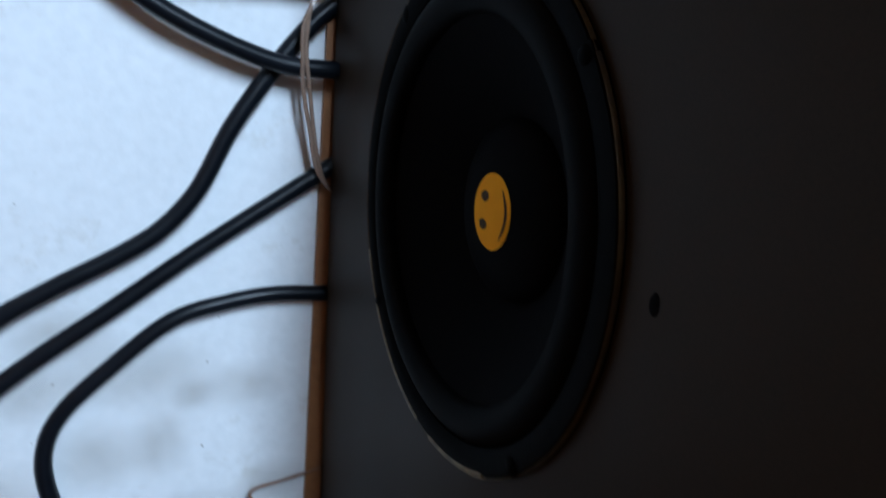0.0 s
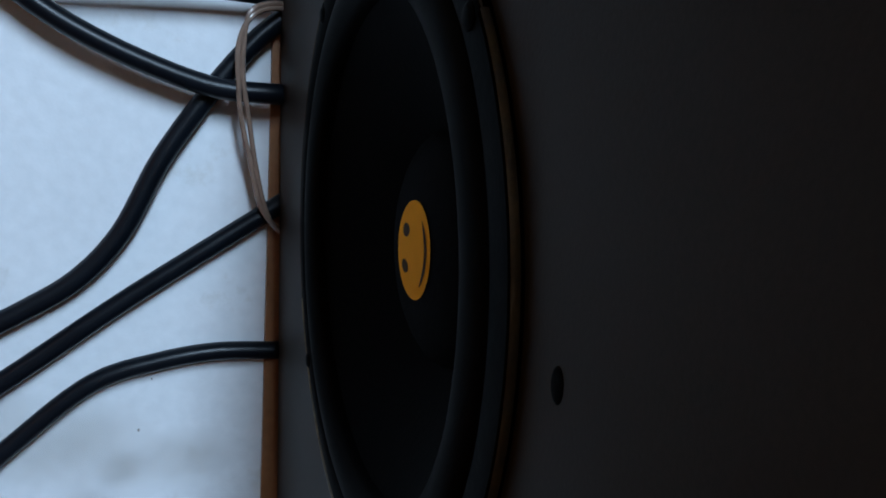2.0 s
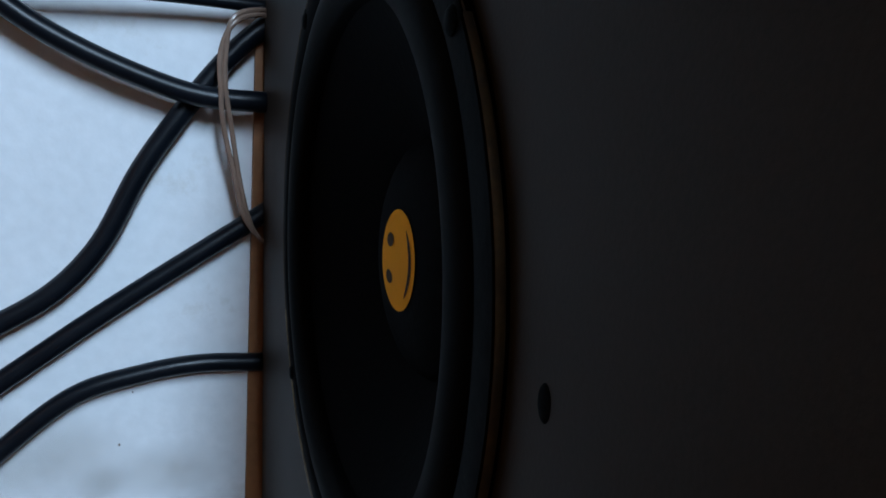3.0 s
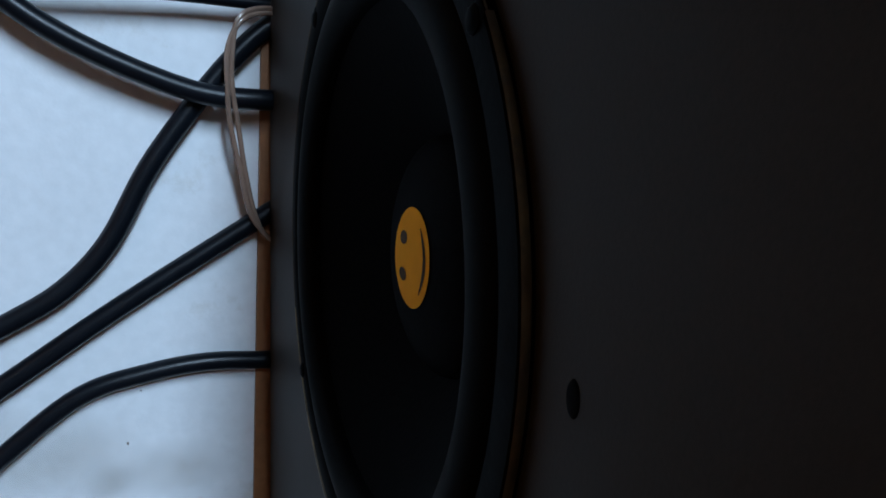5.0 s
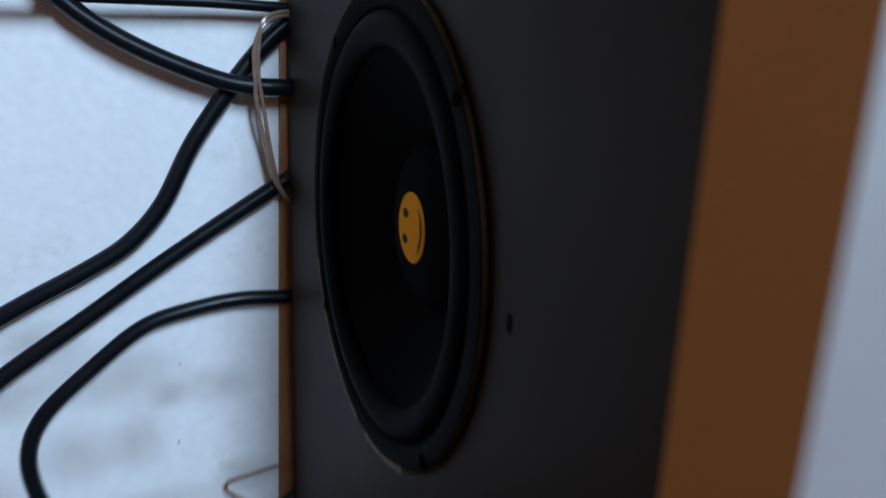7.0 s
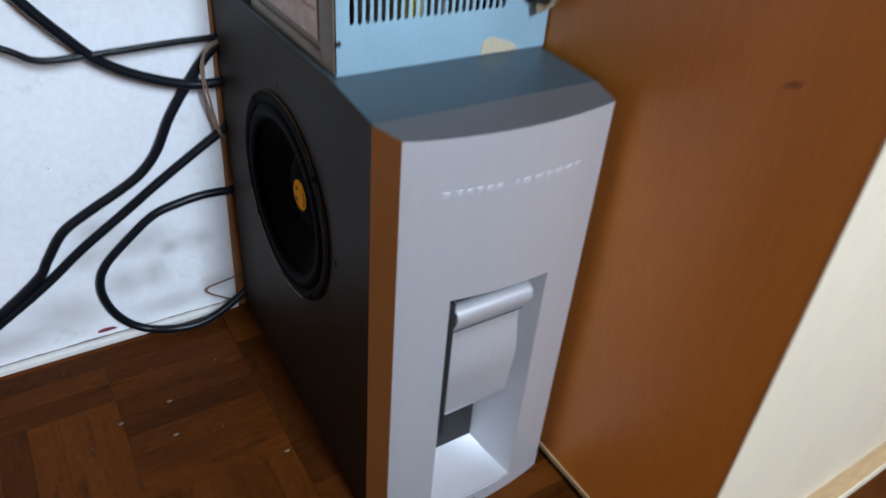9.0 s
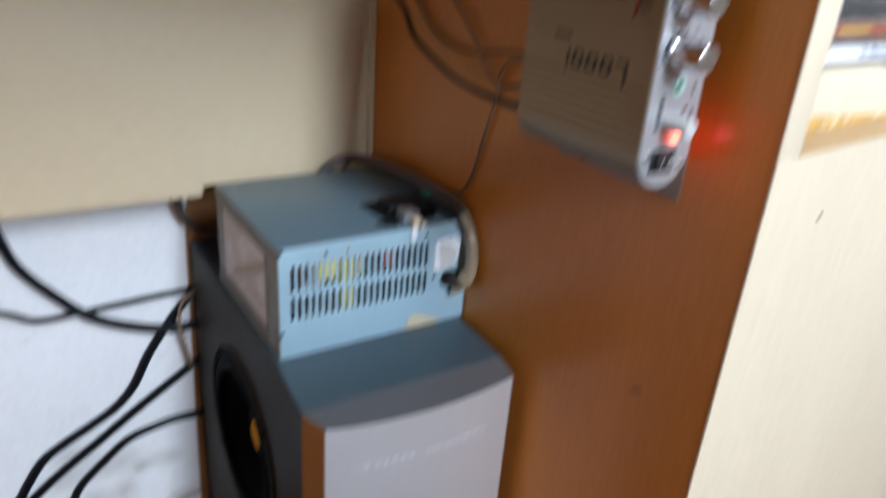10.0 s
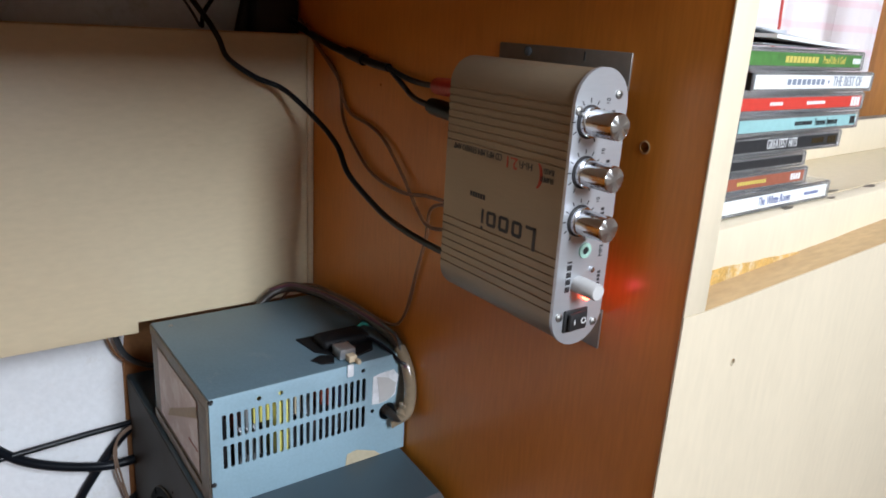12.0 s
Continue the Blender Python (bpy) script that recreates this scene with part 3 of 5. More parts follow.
body = part("cabinet_box", prism(bmesh.new(), plan(0.0), upright(0.0, TOP - 0.0013)), M_VINYL, sub, "black grained vinyl box", smooth=2)
# thin added layer that carries the top's reflected grey in its colour
part("top_sheet", prism(bmesh.new(), plan(0.0006), upright(TOP - 0.0012, TOP)), M_TOPSHEEN, sub, "slate grey reflection painted over the vinyl top", smooth=2)
DY, DZ = 0.0850, 0.2085
AXIS = frame_of((SX0, DY, DZ), (0, 0, 1), (0, 1, 0))      # local z points out of the box, to -x
c = bmesh.new()
lathe(c, [(0, -0.055), (0.0735, -0.055), (0.0735, 0.004), (0, 0.004)], AXIS, 64)
cut(body, c)
bx = a_box(0.0371 + FORWARD.x, 0.1105 + FORWARD.x, -0.07, -0.0440 + FORWARD.y, 0.0135, 0.1003)
cut(body, bx)

drv = part("driver", lathe(bmesh.new(), [(0.0735, -0.0005), (0.0798, -0.0005), (0.0800, 0.0008), (0.0790, 0.0022), (0.0735, 0.0024), (0.0715, 0.0012),
                                         (0.0705, -0.006), (0.0735, -0.006), (0.0735, -0.0005)], AXIS, 96), M_RIM, sub, "round woofer with a worn dark rim")
part("rim_edge", lathe(bmesh.new(), [(0.0796, 0.0019), (0.07985, 0.0022), (0.0801, 0.0019), (0.0801, 0.0008), (0.0799, 0.0006)], AXIS, 96), M_RIMEDGE, drv,
     "worn brass-coloured rim edge")
for a0, a1 in ((112, 168), (176, 206)):
    arc = [AXIS @ Vector((0.0792 * math.cos(radians(a)), 0.0792 * math.sin(radians(a)), 0.0012)) for a in range(a0, a1 + 1, 4)]
    part("rim_wear", a_tube(arc, 0.0014, 8, 2), M_RIMWEAR, drv, "worn olive stretch of the rim")
roll = [(0.0715, -0.001)] + [(0.0655 + 0.006 * math.cos(radians(a)), -0.001 + 0.0042 * math.sin(radians(a))) for a in range(15, 180, 15)] + [(0.0595, -0.001), (0.0590, -0.004)]
part("surround", lathe(bmesh.new(), roll, AXIS, 96), M_RUBBER, drv, "black rubber half-roll surround")
part("cone", lathe(bmesh.new(), [(0.0598, -0.002), (0.0570, -0.004), (0.050, -0.0085), (0.040, -0.0145), (0.0315, -0.0190), (0.0300, -0.0200)], AXIS, 96), M_CONE, drv,
     "matt black paper cone")
cap_r = 0.0300
cap = [(cap_r * math.cos(radians(a)), -0.0200 + 0.0098 * math.sin(radians(a))) for a in range(0, 90, 10)] + [(0, -0.0102)]
part("dust_cap", lathe(bmesh.new(), cap, AXIS, 64), M_CONE, drv, "domed black dust cap")
for a in (38, 128, 218, 308):
    clip = bmesh.new()
    t = AXIS @ Matrix.Rotation(radians(a), 4, "Z")
    box(clip, 0.0742, 0.0801, -0.0022, 0.0022, -0.0004, 0.0025, 0.0008, turn=t)
    lathe(clip, [(0, 0.0036), (0.0016, 0.0036), (0.0024, 0.0031), (0.0024, 0.0025)], t @ Matrix.Translation((0.0766, 0, -0.0005)), 12)
    part("rim_lug", clip, M_RIM, drv, "black screw lugs on the rim")

# round sticker, turned on its side
S0 = frame_of((0.0, 0.0825, 0.2088), (0, 0, 1), (0, 1, 0))
st = thing("round_sticker", "yellow round smiling-face sticker on the dust cap", "sticker", (0.0055, 0.0825, 0.2088))


def on_dome(bm, lift):
    """Bends a flat shape in the sticker's plane onto the dust cap."""
    for v in bm.verts:
        rr = min(0.0295, math.hypot(v.co.y - DY, v.co.z - DZ))
        v.co.x = SX0 + 0.0200 - 0.0098 * math.sqrt(1 - (rr / cap_r) ** 2) - lift
    return bm


def disc(x, y, rx, ry, rings=4, n=40):
    return lathe(bmesh.new(), [(i / rings, 0) for i in range(rings + 1)], S0 @ Matrix.Translation((x, y, 0)) @ Matrix.Diagonal((rx, ry, 1, 1)), n)


part("disc", on_dome(disc(0, 0.0006, 0.0123, 0.0112, 6), 0.00025), M_YELLOW, st)
for e in (0.00455, -0.00455):
    part("eye_mark", on_dome(disc(e, 0.0044, 0.0017, 0.0026, 2, 20), 0.0004), M_GREYINK, st, "dark grey oval mark")
mouth = bmesh.new()
edge = [[mouth.verts.new(S0 @ Vector((0.0080 * k / 8, -0.0084 + 0.0032 * (k / 8) ** 2 + o * 0.00065 * (1 - (k / 8) ** 4 * 0.8), 0))) for k in range(-8, 9)] for o in (-1, 1)]
for k in range(16):
    mouth.faces.new((edge[0][k], edge[0][k + 1], edge[1][k + 1], edge[1][k]))
part("mouth_line", on_dome(mouth, 0.0004), M_GREYINK, st, "thin dark curved line")

for dy, dz, dr in ((-0.0060, 0.2075, 0.0014), (0.0862, 0.2955, 0.0009), (0.1690, 0.2110, 0.0008)):
    dent = lathe(bmesh.new(), [(0, 0.0003), (dr, 0.0003), (dr * 1.35, 0.0001), (dr * 1.5, -0.0003)], frame_of((SX0 - 0.08 * max(0.0, KINK - dy), dy, dz), (0, 0, 1), (0, 1, 0)) @ Matrix.Diagonal((1.3, 0.8, 1, 1)), 16)
    part("vinyl_scar", dent, M_CONE, sub, "small black scar in the vinyl")

# silver front: chamfered sides, bowed face, sloping top
def face_y(u):
    return -0.0742 - 0.0036 * u - 0.0090 * (1 - (2 * u - 1) ** 2)


bm = bmesh.new()
NX = 28
front_line = [(0.0037 + (0.1440 - 0.0037) * i / NX, face_y(i / NX)) for i in range(NX + 1)]
ring = [(SX0 + 0.0003, SY0)] + front_line + [(SX1 - 0.0003, SY0)]


def sloped(bm, top, bottom, back=0.0):
    """The front's outline drawn upwards; its top falls in strips from the box to the bowed face."""
    def height(y):
        return top - 0.0034 * min(1.0, (SY0 - y) / 0.0205)
    out = [bm.verts.new((x, y + (back if y < SY0 else 0), height(y))) for x, y in ring]
    rear = [bm.verts.new((x, SY0, top)) for x, _ in front_line]
    low = [bm.verts.new((v.co.x, v.co.y, v.co.z - 0.0007 if bottom is None else bottom)) for v in out]
    for i in range(len(ring) - 1):
        bm.faces.new((low[i], low[i + 1], out[i + 1], out[i]))
    bm.faces.new([low[-1], low[0], out[0]] + rear + [out[-1]])
    bm.faces.new(low[::-1])
    bm.faces.new((out[0], out[1], rear[0])), bm.faces.new((out[-2], out[-1], rear[-1]))
    for i in range(NX):
        bm.faces.new((out[i + 1], out[i + 2], rear[i + 1], rear[i]))
    bmesh.ops.recalc_face_normals(bm, faces=bm.faces)
    return bm


sloped(bm, TOP - 0.0009, 0.0)
fr = part("front_bezel", bm, M_SILVER, sub, "brushed silver plastic front, slightly bowed", smooth=25)
c = bmesh.new()
prism(c, [(0.0371, 0.0140), (0.1105, 0.0140), (0.1105, 0.2198), (0.0371, 0.2214)], Matrix(((1, 0, 0, 0), (0, 0, -0.070, -0.0500), (0, 1, 0, 0), (0, 0, 0, 1))))
cut(fr, c)
# strip over the chamfer whose brown colour stands for reflected wood
for x0, x1, name in ((SX0 + 0.0003, 0.0037, "chamfer strip with the brown wood reflection painted in"),):
    bm = bmesh.new()
    ya = face_y(0)
    q = [(x0 - 0.0004, SY0 - 0.0002), (x1 - 0.0006, ya - 0.0001), (x1 + 0.0006, ya + 0.0012), (x0 + 0.0006, SY0 - 0.0002)]
    lo = [bm.verts.new((x, y, 0.0005)) for x, y in q]
    hi = [bm.verts.new((x, y, TOP - 0.0008 - 0.0034 * min(1.0, (SY0 - y) / 0.0205))) for x, y in q]
    for i in range(4):
        bm.faces.new((lo[i], lo[(i + 1) % 4], hi[(i + 1) % 4], hi[i]))
    bm.faces.new(hi), bm.faces.new(lo[::-1])
    part("edge_trim", bm, M_CHAMFER, sub, name)
# slope gets a lighter colour than the top so its crease reads
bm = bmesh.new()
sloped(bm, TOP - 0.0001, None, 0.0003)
part("bezel_cap", bm, M_CAPSLOPE, sub, "grey sloping cap of the front, lit tone painted in")
part("recess_back", a_box(0.0372, 0.1104, -0.0598, -0.0570, 0.1000, 0.2170), M_SILVER, sub, "silver recess wall")
bm = bmesh.new()
prof = [(-0.0600, 0.1020), (-0.0705, 0.1020), (-0.0745, 0.1060)] + [(-0.0755 - 0.004 * math.sin(math.pi * i / 8) ** 2, 0.112 + 0.075 * i / 8) for i in range(9)]
prof += [(-0.0790, 0.1905), (-0.0815, 0.1940), (-0.0848, 0.1990), (-0.0866, 0.2040), (-0.0858, 0.2080), (-0.0835, 0.2104), (-0.0800, 0.2114), (-0.0760, 0.2105), (-0.0720, 0.2065), (-0.0600, 0.2030)]
flap_m = Matrix(((0, 0, 0.0575, 0.0407), (1, 0, 0, 0), (0, 1, 0, 0), (0, 0, 0, 1)))
prism(bm, prof, flap_m)
flap = part("port_flap", bm, M_SILVER, sub, "curved silver flap over the bass port", smooth=50)
# grey strip for the fold's shade, solid black blocks for the shaded gaps
part("flap_groove", a_box(0.0410, 0.0979, -0.08005, -0.0790, 0.1890, 0.1894), M_CAPSLOPE, flap, "thin grey strip painting the groove's shade")
part("flap_gap", a_box(0.0374, 0.0406, -0.0830, -0.0600, 0.0990, 0.2160), M_DARK, sub, "black block painting the shaded gap beside the flap")
part("top_gap", a_box(0.0407, 0.0960, -0.0740, -0.0601, 0.2110, 0.2166), M_DARK, sub, "black block painting the shaded gap above the flap")
bm = bmesh.new()
prism(bm, [(-0.0450, 0.0145), (-0.0835, 0.0145), (-0.0835, 0.0155), (-0.0720, 0.0195), (-0.0580, 0.0255), (-0.0450, 0.0330)],
      Matrix(((0, 0, 0.0730, 0.0373), (1, 0, 0, 0), (0, 1, 0, 0), (0, 0, 0, 1))))
part("port_ramp", bm, M_SILVER, sub, "sloping silver ramp below the port", smooth=60)
bm = bmesh.new()
prism(bm, [(0.1104, -0.0835), (0.1104, -0.0450), (0.0953, -0.0450)], Matrix(((1, 0, 0, 0), (0, 1, 0, 0), (0, 0, 0.0850, 0.0150), (0, 0, 0, 1))))
prism(bm, [(0.1104, -0.0835), (0.1104, -0.0599), (0.1011, -0.0599)], Matrix(((1, 0, 0, 0), (0, 1, 0, 0), (0, 0, 0.1192, 0.1002), (0, 0, 0, 1))))
part("port_cheek", bm, M_SILVER, sub, "slanting silver cheek beside the port")
# black plate that stands for the darkness inside the port
part("port_mouth", a_box(0.0374, 0.0953, -0.0456, -0.0448, 0.0330, 0.0995), M_DARK, sub, "black plate painting the shade in the bass port")
bm = bmesh.new()
runs = [(0.0, 0.006), (0.0085, 0.0045), (0.0145, 0.0045), (0.0205, 0.0045), (0.0265, 0.005), (0.033, 0.005), (0.0455, 0.003), (0.0505, 0.0065), (0.0590, 0.0065),
        (0.0675, 0.005), (0.0745, 0.006), (0.0825, 0.006), (0.0905, 0.005)]
for s, l in runs:
    u0 = (0.0262 + s + l / 2 - 0.0037) / 0.1403
    y = face_y(u0)
    slope = math.atan2(face_y(u0 + 0.01) - face_y(u0 - 0.01), 0.02 * 0.1403)
    m = Matrix.Translation((0.0262 + s + l / 2, y, 0.2938)) @ Matrix.Rotation(slope, 4, "Z")
    box(bm, -l / 2, l / 2 - 0.001, -0.00025, 0.0002, -0.0018, 0.0018, 0.0002, turn=m)
part("raised_lettering", bm, M_LETTER, sub, "raised bright unreadable lettering")
part("badge", a_box(0.0690, 0.0770, face_y(0.5) - 0.0004, face_y(0.5) + 0.0005, 0.0050, 0.0085, 0.0002), M_FRAME, sub, "small dark badge")

for ob in [flap, *flap.children] + [c for c in sub.children if c != flap and c.name.split(".")[0] in
           ("front_bezel", "edge_trim", "bezel_cap", "recess_back", "flap_gap", "top_gap", "port_ramp", "port_cheek", "port_mouth", "raised_lettering", "badge")]:
    raised = 0.0027 if ob.name.split(".")[0] in ("recess_back", "port_flap", "flap_groove", "flap_gap", "top_gap", "raised_lettering") else 0.0
    ob.data.transform(Matrix.Translation(FORWARD + Vector((0, 0, raised))))

# ---- power supply ----
psu = thing("power_supply", "grey steel computer power supply on the subwoofer", "power supply", (0.075, 0.07, TOP))
PZ = TOP + 0.0825
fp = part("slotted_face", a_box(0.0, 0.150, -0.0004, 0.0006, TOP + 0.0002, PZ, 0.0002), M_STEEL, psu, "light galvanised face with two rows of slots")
c = bmesh.new()
for r, (z0, z1) in enumerate(((0.3628, 0.3805), (0.3846, 0.4032))):
    o = rounded(0.0028, z1 - z0, 0.0013, 4)
    for i in range(22):
        cx = 0.0095 + i * (0.1130 - 0.0095) / 21
        prism(c, o, Matrix(((1, 0, 0, cx), (0, 0, -0.006, 0.003), (0, 1, 0, (z0 + z1) / 2), (0, 0, 0, 1))))
prism(c, [(0.0072 * math.cos(a), 0.0072 * math.sin(a)) for a in [i * math.pi / 12 for i in range(24)]],
      Matrix(((1, 0, 0, 0.1337), (0, 0, -0.006, 0.003), (0, 1, 0, 0.3704), (0, 0, 0, 1))))
for hx, hz in ((0.0335, 0.4088), (0.0487, 0.4088), (0.1209, 0.3740), (0.1123, 0.4096)):
    prism(c, [(0.0017 * math.cos(a), 0.0017 * math.sin(a)) for a in [i * math.pi / 5 for i in range(10)]],
          Matrix(((1, 0, 0, hx), (0, 0, -0.006, 0.003), (0, 1, 0, hz), (0, 0, 0, 1))))
cut(fp, c)
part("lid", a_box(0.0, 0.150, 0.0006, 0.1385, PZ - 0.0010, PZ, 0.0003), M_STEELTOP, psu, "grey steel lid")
part("base_sheet", a_box(0.0, 0.150, 0.0006, 0.1385, TOP + 0.0003, TOP + 0.0013), M_STEEL, psu)
part("rear_sheet", a_box(0.0, 0.150, 0.1375, 0.1385, TOP + 0.0013, PZ - 0.0010), M_STEEL, psu)
part("side_sheet", a_box(0.1490, 0.150, 0.0006, 0.1375, TOP + 0.0013, PZ - 0.0010), M_STEEL, psu)
sd = part("label_side", a_box(0.0, 0.0010, 0.0006, 0.1375, TOP + 0.0013, PZ - 0.0010), M_FRAME, psu, "dull steel side with a raised border")
part("side_border", a_box(-0.0012, -0.0001, 0.0010, 0.1380, PZ - 0.0080, PZ - 0.0006, 0.0004), M_FRAME, sd)
part("side_border", a_box(-0.0012, -0.0001, 0.0010, 0.0195, TOP + 0.0006, PZ - 0.0081, 0.0004), M_FRAME, sd)
part("side_border", a_box(-0.0012, -0.0001, 0.0196, 0.1380, TOP + 0.0006, TOP + 0.0090, 0.0004), M_FRAME, sd)
part("rating_label", a_box(-0.0007, -0.0001, 0.0240, 0.1200, TOP + 0.0140, PZ - 0.0130, 0.0001), M_LABEL, sd, "faded pinkish rating label")
bm = bmesh.new()
prism(bm, [(0.0985, 0.3560), (0.0925, 0.3650), (0.0240, 0.4000), (0.0240, 0.3915)], Matrix(((0, 0, -0.0003, -0.0008), (1, 0, 0, 0), (0, 1, 0, 0), (0, 0, 0, 1))))
part("brown_strip", bm, M_BROWNTAPE, sd, "brown strip stuck slantwise over the label")
bm = a_box(-0.0010, -0.0008, 0.0260, 0.0460, 0.3640, 0.3655)
part("label_line", bm, M_SPINE_BROWN, sd, "rust line on the label")
for sz in (0.3532, PZ - 0.002):
    bm = lathe(bmesh.new(), [(0, 0.0011), (0.0014, 0.0009), (0.0019, 0.0)], frame_of((0.0012, -0.0004, sz), (1, 0, 0), (0, 0, 1)), 12)
    part("case_screw", bm, M_DARK, psu, "small dark case screw")
bm = lathe(bmesh.new(), [(0, 0.0009), (0.0014, 0.0007), (0.0019, 0.0)], frame_of((0.012, 0.126, PZ), (1, 0, 0), (0, 1, 0)), 12)
part("case_screw", bm, M_SCREW, psu, "small bright case screw")
bm = a_box(0.004, 0.146, 0.008, 0.13, 0.337, 0.345)
part("circuit_board", bm, M_PCB, psu, "dark circuit board behind the slots")
rnd = random.Random(8)
for i in range(26):
    x, y, hgt = rnd.uniform(0.01, 0.112), rnd.uniform(0.018, 0.10), rnd.uniform(0.020, 0.058)
    part("capacitor", lathe(bmesh.new(), [(0.0, hgt), (0.0042, hgt), (0.0045, hgt - 0.001), (0.0045, 0.0)], Matrix.Translation((x, y, 0.345)), 10),
         (M_PCB, M_PCB, M_HEATSINK, M_PCB)[i % 4], psu)
part("coil", a_box(0.0468, 0.0562, 0.0035, 0.030, 0.350, 0.409, 0.001), M_COIL, psu, "yellow wrapped coil behind the slots")
part("coil", a_box(0.0325, 0.0462, 0.0090, 0.030, 0.3845, 0.406, 0.001), M_COIL, psu, "yellow wrapped coil behind the slots")
for x0, x1, y0, z0, z1, mm, lab in ((0.057, 0.0605, 0.006, 0.35, 0.41, M_HEATSINK, "grey heat sink"), (0.0625, 0.0672, 0.008, 0.384, 0.41, M_CREAM, "cream component"),
                                    (0.0735, 0.0765, 0.007, 0.35, 0.41, M_HEATSINK, "grey heat sink"), (0.0815, 0.0860, 0.006, 0.387, 0.400, M_REDCOMP, "red component"),
                                    (0.0870, 0.0905, 0.006, 0.385, 0.41, M_REDCOMP, "red component"), (0.0180, 0.0210, 0.007, 0.384, 0.400, M_REDCOMP, "red component"),
                                    (0.0240, 0.0315, 0.009, 0.384, 0.402, M_HEATSINK, "grey heat sink"), (0.0985, 0.101, 0.007, 0.380, 0.41, M_BLUEINK, "blue component")):
    part("inner_component", a_box(x0, x1, y0, y0 + 0.02, z0, z1, 0.0005), mm, psu, lab)
for x0 in (0.0232, 0.0282, 0.0332, 0.0725):
    bm = bmesh.new()
    for i in range(9):
        box(bm, x0, x0 + 0.0030, 0.0055, 0.012, 0.3625 + 0.0021 * i, 0.3636 + 0.0021 * i)
    box(bm, x0, x0 + 0.0030, 0.0121, 0.0140, 0.346, 0.383)
    part("finned_sink", bm, M_HEATSINK, psu, "grey finned heat sink")
bm = bmesh.new()
prism(bm, [(0.0988, TOP + 0.0006), (0.1285, TOP + 0.0006), (0.1240, TOP + 0.0050), (0.1150, TOP + 0.0085), (0.1080, TOP + 0.0112), (0.1000, TOP + 0.0095)],
      Matrix(((1, 0, 0, 0), (0, 0, -0.0004, -0.0004), (0, 1, 0, 0), (0, 0, 0, 1))))
part("tape_scrap", bm, M_BROWNTAPE, psu, "torn beige tape scrap")
bm = bmesh.new()
prism(bm, [(0.1200, 0.3800), (0.1260, 0.3790), (0.1330, 0.3800), (0.1400, 0.3835), (0.1425, 0.3990), (0.1380, 0.4045), (0.1270, 0.4040), (0.1205, 0.4025)],
      Matrix(((1, 0, 0, 0), (0, 0, -0.0006, -0.0004), (0, 1, 0, 0), (0, 0, 0, 1))))
fo = part("foil_sticker", bm, M_SILVERTAPE, psu, "crumpled silver foil sticker")
bm = bmesh.new()
prism(bm, [(0.1262, 0.3800), (0.1335, 0.3808), (0.1392, 0.3850), (0.1398, 0.3935), (0.1335, 0.3990), (0.1235, 0.4020), (0.1250, 0.3920)],
      Matrix(((1, 0, 0, 0), (0, 0, -0.0004, -0.0011), (0, 1, 0, 0), (0, 0, 0, 1))))
part("foil_fold", bm, M_KNOBGREY, fo, "dull grey crease in the foil")
har = part("cable_harness", a_tube([(0.1337, 0.02, 0.371), (0.1337, 0.002, 0.3705), (0.1365, -0.012, 0.3700), (0.1425, -0.0145, 0.3755), (0.1458, -0.0125, 0.3900), (0.1462, -0.007, 0.4060),
                                    (0.1450, 0.004, 0.4200), (0.1440, 0.022, 0.4250), (0.1430, 0.05, 0.4262), (0.1400, 0.085, 0.4258), (0.1330, 0.118, 0.4252), (0.1220, 0.1460, 0.4230),
                                    (0.1050, 0.1520, 0.4180), (0.0900, 0.1510, 0.4060)], 0.0036, 12), M_HARNESS, psu, "dark wire harness bent out of the side hole")
part("clear_sleeve", a_tube([(0.1380, -0.0125, 0.3700), (0.1425, -0.0147, 0.3755), (0.1458, -0.0127, 0.3900), (0.1462, -0.0072, 0.4060), (0.1451, 0.0035, 0.4195)], 0.0047, 12), M_SLEEVE, har,
     "clear plastic sleeve")
bm = lathe(bmesh.new(), [(0, -0.0062), (0.0040, -0.0050), (0.0062, -0.0012), (0.0055, 0.0026), (0.0066, 0.0046), (0.0046, 0.0066), (0, 0.0070)], Matrix.Translation((0.1405, -0.0125, 0.3735)) @ Matrix.Rotation(radians(35), 4, "Y"), 14)
for v in bm.verts:
    v.co += 0.0017 * noise.noise_vector(v.co * 260)
part("sleeve_end", bm, M_SLEEVE, har, "crumpled end of the clear sleeve")
part("sleeve_flap", a_box(0.1330, 0.1475, -0.0080, -0.0070, 0.3605, 0.3665, 0.0004, turn=Matrix.Translation((0.1400, 0, 0.3640)) @ Matrix.Rotation(radians(-14), 4, "Y") @ Matrix.Translation((-0.1400, 0, -0.3640))), M_SLEEVE, har, "loose flap of clear tape")
for k, (mm, lab) in enumerate(((M_PURPLE, "purple wire"), (M_BROWNWIRE, "brown wire"), (M_GREYPVC, "grey wire"))):
    o = 0.0022 * (k - 1)
    part("harness_wire", a_tube([(0.1462 - 0.003, -0.007 + o, 0.4080), (0.1450 - 0.0015, 0.004, 0.4240 + o), (0.1432, 0.022, 0.4290 + 0.3 * o), (0.1410 + o, 0.05, 0.4302), (0.1375 + o, 0.085, 0.4300),
                                 (0.1310 + o, 0.118, 0.4290), (0.1200, 0.1460 + o, 0.4265), (0.1040, 0.1530, 0.4210)], 0.0013, 8), mm, har, lab)

